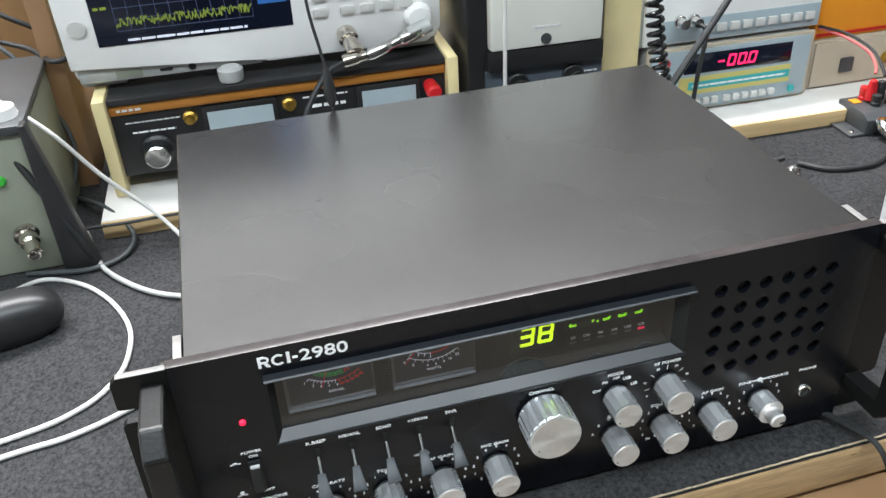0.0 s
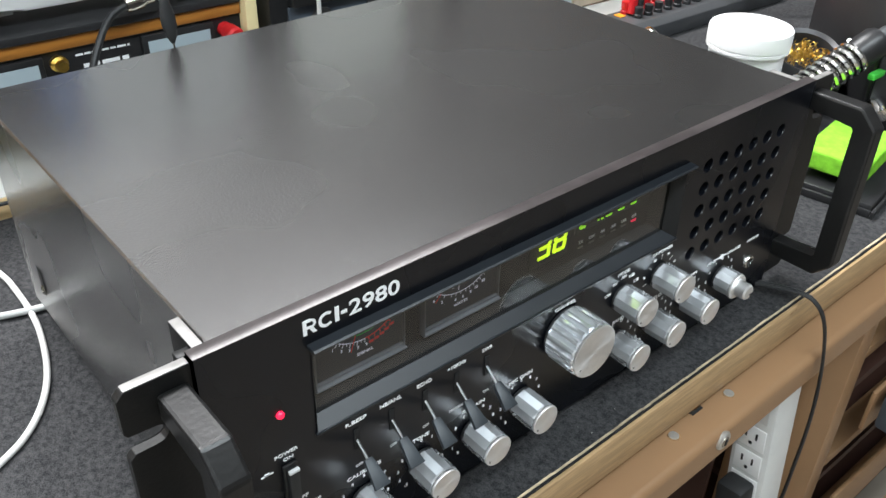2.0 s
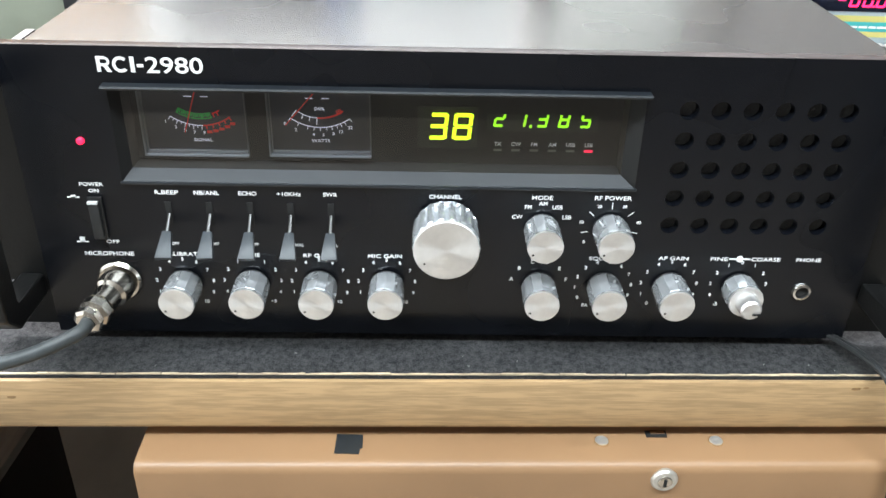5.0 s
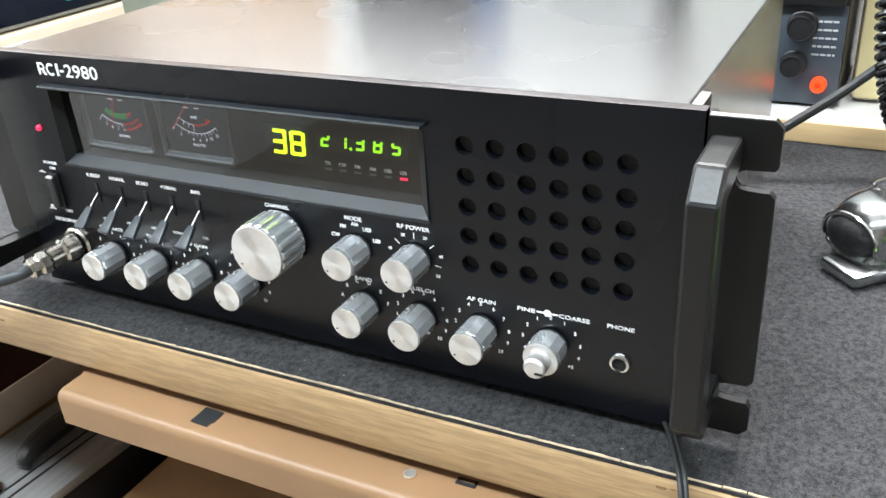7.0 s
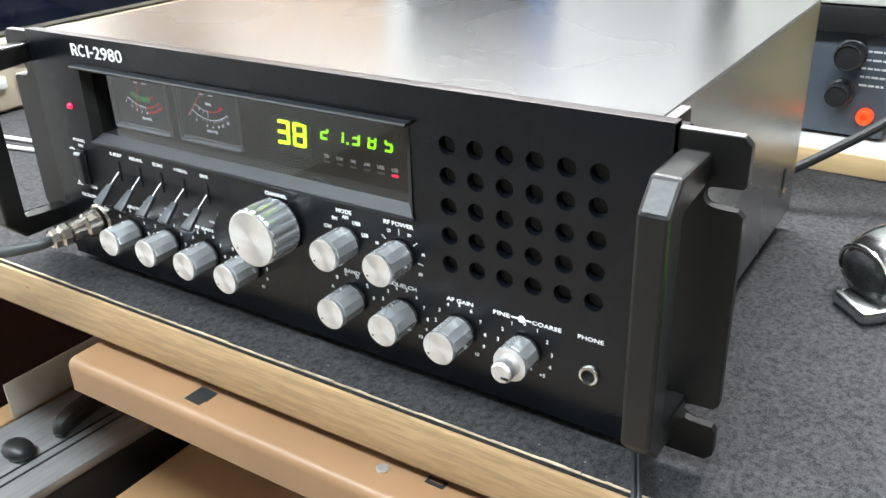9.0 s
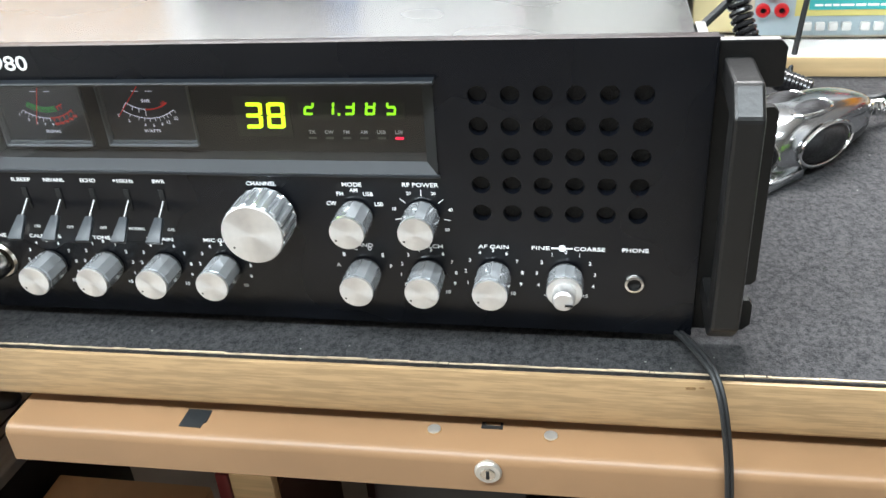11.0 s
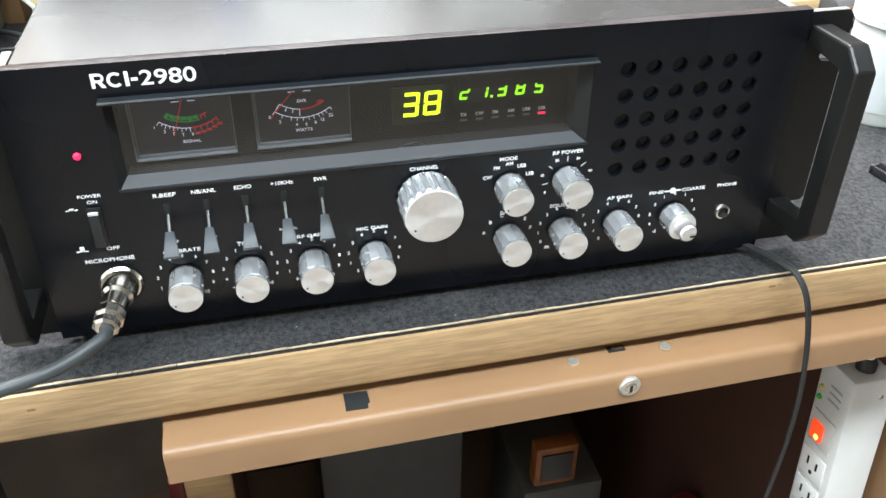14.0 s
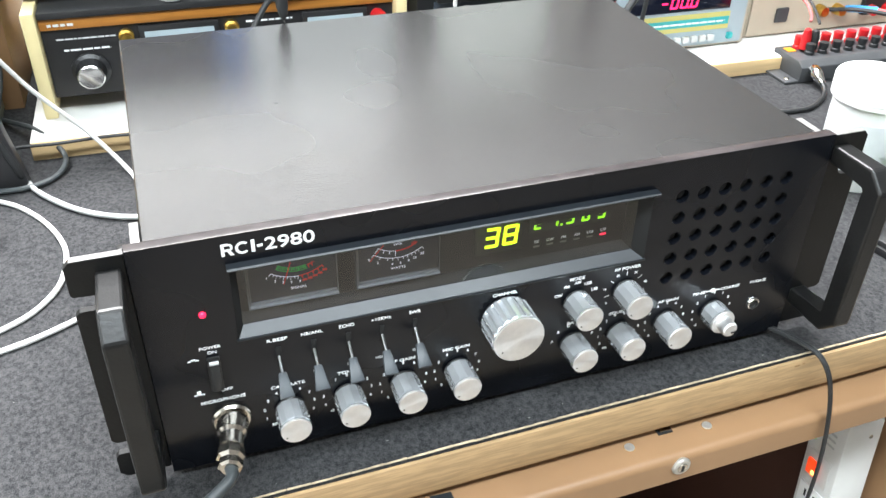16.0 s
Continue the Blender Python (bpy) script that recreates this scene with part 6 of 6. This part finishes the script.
ped = thing("drawer_pedestal", (0.55, 0.2, FLOOR), "tan steel pedestal with open drawers", "cabinet")
# side, back and drawer boxes wear the shade-darkened tan, posts the plain one
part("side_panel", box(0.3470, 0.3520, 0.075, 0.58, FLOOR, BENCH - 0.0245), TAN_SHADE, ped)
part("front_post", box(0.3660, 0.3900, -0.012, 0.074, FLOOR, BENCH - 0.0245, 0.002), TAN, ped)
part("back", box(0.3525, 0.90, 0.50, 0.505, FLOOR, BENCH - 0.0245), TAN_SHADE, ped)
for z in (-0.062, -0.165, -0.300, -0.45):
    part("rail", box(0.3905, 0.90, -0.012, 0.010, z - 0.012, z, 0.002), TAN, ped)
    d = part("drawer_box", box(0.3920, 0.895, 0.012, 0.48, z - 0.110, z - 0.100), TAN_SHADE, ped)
    part("drawer_front", box(0.3920, 0.895, -0.030, -0.026, z - 0.085, z - 0.040, 0.001), TAN, d)
tbw = thing("tray_handle", (0.46, -0.02, -0.21), "grey plastic tray hanging in the open drawer", "tray")
part("rim", tube([(0.392, -0.055, -0.185), (0.430, -0.075, -0.187), (0.500, -0.078, -0.187), (0.600, -0.078, -0.187)], 0.006, 10), SLATE, tbw)
part("tub_side", box(0.392, 0.600, -0.072, -0.036, -0.240, -0.192, 0.004), BLUE_GREY, tbw)
solid("paper_packet", box(0.400, 0.52, -0.022, 0.03, BENCH - 0.050, BENCH - 0.046, 0.0005), BLUE_WIRE, "blue and white packet in the open drawer", "packet")

tc2 = thing("tool_case", (-0.40, 0.10, FLOOR), "black tool case with aluminium edging", "case")
cm = Matrix.Translation((-0.440, 0.085, FLOOR)) @ Matrix.Rotation(radians(-3), 4, "Z")


def cased(bm):
    bm.transform(cm)
    return bm


HC = 0.460
part("shell", cased(box(-0.059, 0.056, -0.24, 0.24, 0.0, HC - 0.012, 0.004)), BLACK_PLASTIC, tc2)
part("lid_plate", cased(box(-0.062, 0.059, -0.245, 0.245, HC - 0.0118, HC, 0.003)), ALU, tc2, "scuffed aluminium edge")
for x in (0.012, 0.024):
    part("seam", cased(box(x, x + 0.002, -0.242, 0.242, HC + 0.0001, HC + 0.0010)), BLACK_METAL, tc2)
part("carry_handle", cased(tube([(0.006, -0.002, HC + 0.004), (0.002, 0.010, HC + 0.012), (0.0, 0.045, HC + 0.016), (0.0, 0.085, HC + 0.014), (0.002, 0.105, HC + 0.004)], lambda f: 0.006 + 0.006 * math.sin(math.pi * f), 10)), BLACK_PLASTIC, tc2, "black carry handle")
for y in (-0.038, -0.085, 0.17):
    bm = bmesh.new()
    bmesh.ops.create_icosphere(bm, subdivisions=2, radius=1)
    bm.transform(Matrix.Translation((-0.004, y, HC + 0.007)) @ Matrix.Diagonal((0.019, 0.014, 0.009, 1)))
    part("latch", cased(bm), BLACK_PLASTIC, tc2, "black latch")
cb = thing("cardboard_box", (-0.24, 0.07, FLOOR), "plain brown cardboard box under the bench", "box")
part("carton", box(-0.353, -0.199, -0.080, 0.200, FLOOR, -0.345, 0.003), CARD, cb)
part("flap", box(-0.352, -0.200, -0.079, 0.050, -0.3448, -0.3420, 0.001), CARD, cb)
part("flap", box(-0.352, -0.200, 0.0515, 0.199, -0.3448, -0.3420, 0.001), CARD, cb)
for x, y in ((-0.262, 0.118), (-0.272, 0.100), (-0.258, 0.095)):
    part("stain", lathe([(0.004, 0), (0.003, 0.0004), (0, 0.0004)], (x, y, -0.3419), (0, 0, 1), 9), KNOT, cb, "small dark stain")
cb2 = thing("cardboard_box", (-0.55, 0.30, FLOOR), "brown cardboard box behind the tool case", "box")
part("carton", box(-0.540, -0.509, 0.040, 0.300, FLOOR, -0.312, 0.003), CARD, cb2)
part("flap", box(-0.5085, -0.5060, 0.079, 0.220, -0.3118, -0.2700, 0.0005), PALE_CARD, cb2, "pale upright flap")
yb = thing("wooden_crate", (-0.16, 0.24, FLOOR), "pale yellow wooden crate with black clips", "crate")
part("front_board", box(-0.1805, -0.1400, 0.200, 0.212, FLOOR, -0.325, 0.001), PINE, yb)
part("corner_post", box(-0.1930, -0.1810, 0.198, 0.214, FLOOR, -0.325, 0.001), DARK_RED, yb, "red-brown corner post")
part("rear", box(-0.1925, -0.1400, 0.2145, 0.36, FLOOR, -0.350), TAN_SHADE, yb)
for x in (-0.1655, -0.1545):
    c = part("clip", lathe([(0.0042, 0), (0.0036, 0.003), (0, 0.0035)], (x, 0.1998, -0.3720), (0, -1, 0), 14), RUBBER, yb, "black clip")
    part("tongue", prism([(x - 0.0036, -0.3700), (x + 0.0036, -0.3700), (x + 0.0008, -0.3615), (x - 0.0008, -0.3615)], 0.003, upright(0.1998)), RUBBER, c)
rc = thing("red_carton", (-0.14, 0.17, FLOOR), "tall red carton beside the crate", "box")
part("carton", box(-0.1600, -0.1240, 0.150, 0.190, FLOOR, -0.3690, 0.002), RED, rc)
part("flap", box(-0.1595, -0.1245, 0.1505, 0.1895, -0.3688, -0.3672, 0.0005), RED, rc)
gu = thing("charger_unit", (0.18, 0.24, FLOOR), "grey charger coloured as in shade, with an orange-framed window", "charger")
# housing and frame colours hold the shade that the lamps leave out
part("housing", box(0.155, 0.250, 0.240, 0.36, FLOOR, -0.487, 0.008), CHARGER, gu)
part("window_frame", box(0.168, 0.217, 0.246, 0.266, -0.4868, -0.428, 0.004), SHADED_ORANGE, gu, "orange frame")
part("window", box(0.175, 0.210, 0.2440, 0.2458, -0.477, -0.437, 0.0005), BLACK_PLASTIC, gu)
solid("red_canister", lathe([(0.018, 0), (0.020, 0.270), (0.014, 0.285), (0, 0.285)], (0.3240, 0.19, FLOOR), (0, 0, 1), 20), DARK_RED, "dark red canister on the floor", "canister")
solid("floor_box", box(-0.060, 0.085, 0.24, 0.42, FLOOR, -0.36, 0.004), BLACK_PLASTIC, "black box under the bench", "box")
ub = thing("hanging_cable", (-0.22, 0.15, BENCH - 0.03), "black cable looped under the bench", "cable")
part("loop", tube([(-0.330, 0.10, BENCH - 0.026), (-0.300, 0.09, -0.075), (-0.255, 0.09, -0.105), (-0.205, 0.10, -0.090), (-0.185, 0.11, -0.050), (-0.17, 0.13, BENCH - 0.026)], 0.0040, 10), RUBBER, ub)
part("loop", tube([(-0.290, 0.14, BENCH - 0.026), (-0.255, 0.12, -0.070), (-0.215, 0.12, -0.110), (-0.250, 0.12, -0.130), (-0.320, 0.12, -0.110), (-0.36, 0.12, -0.06), (-0.38, 0.13, BENCH - 0.026)], 0.0035, 10), RUBBER, ub)

# lint on the mat
rnd = random.Random(12)
lint = bmesh.new()
for k in range(36):
    x, y = rnd.uniform(-0.40, 0.45), rnd.uniform(-0.022, 0.34)
    if k % 3 == 0:
        y = rnd.uniform(-0.022, -0.004)
    if -0.21 < x < 0.21 and y > -0.001:
        continue
    a, l, w = rnd.uniform(0, math.pi), rnd.uniform(0.0003, 0.0010), 0.00014
    own = box(-l / 2, l / 2, -w, w, 0, 0.0003)
    own.transform(Matrix.Translation((x, y, BENCH + 0.0002)) @ Matrix.Rotation(a, 4, "Z"))
    join(lint, own)
solid("lint", lint, LINT, "pale lint and specks scattered on the carpet", "lint", kind="stuff", smooth=False)
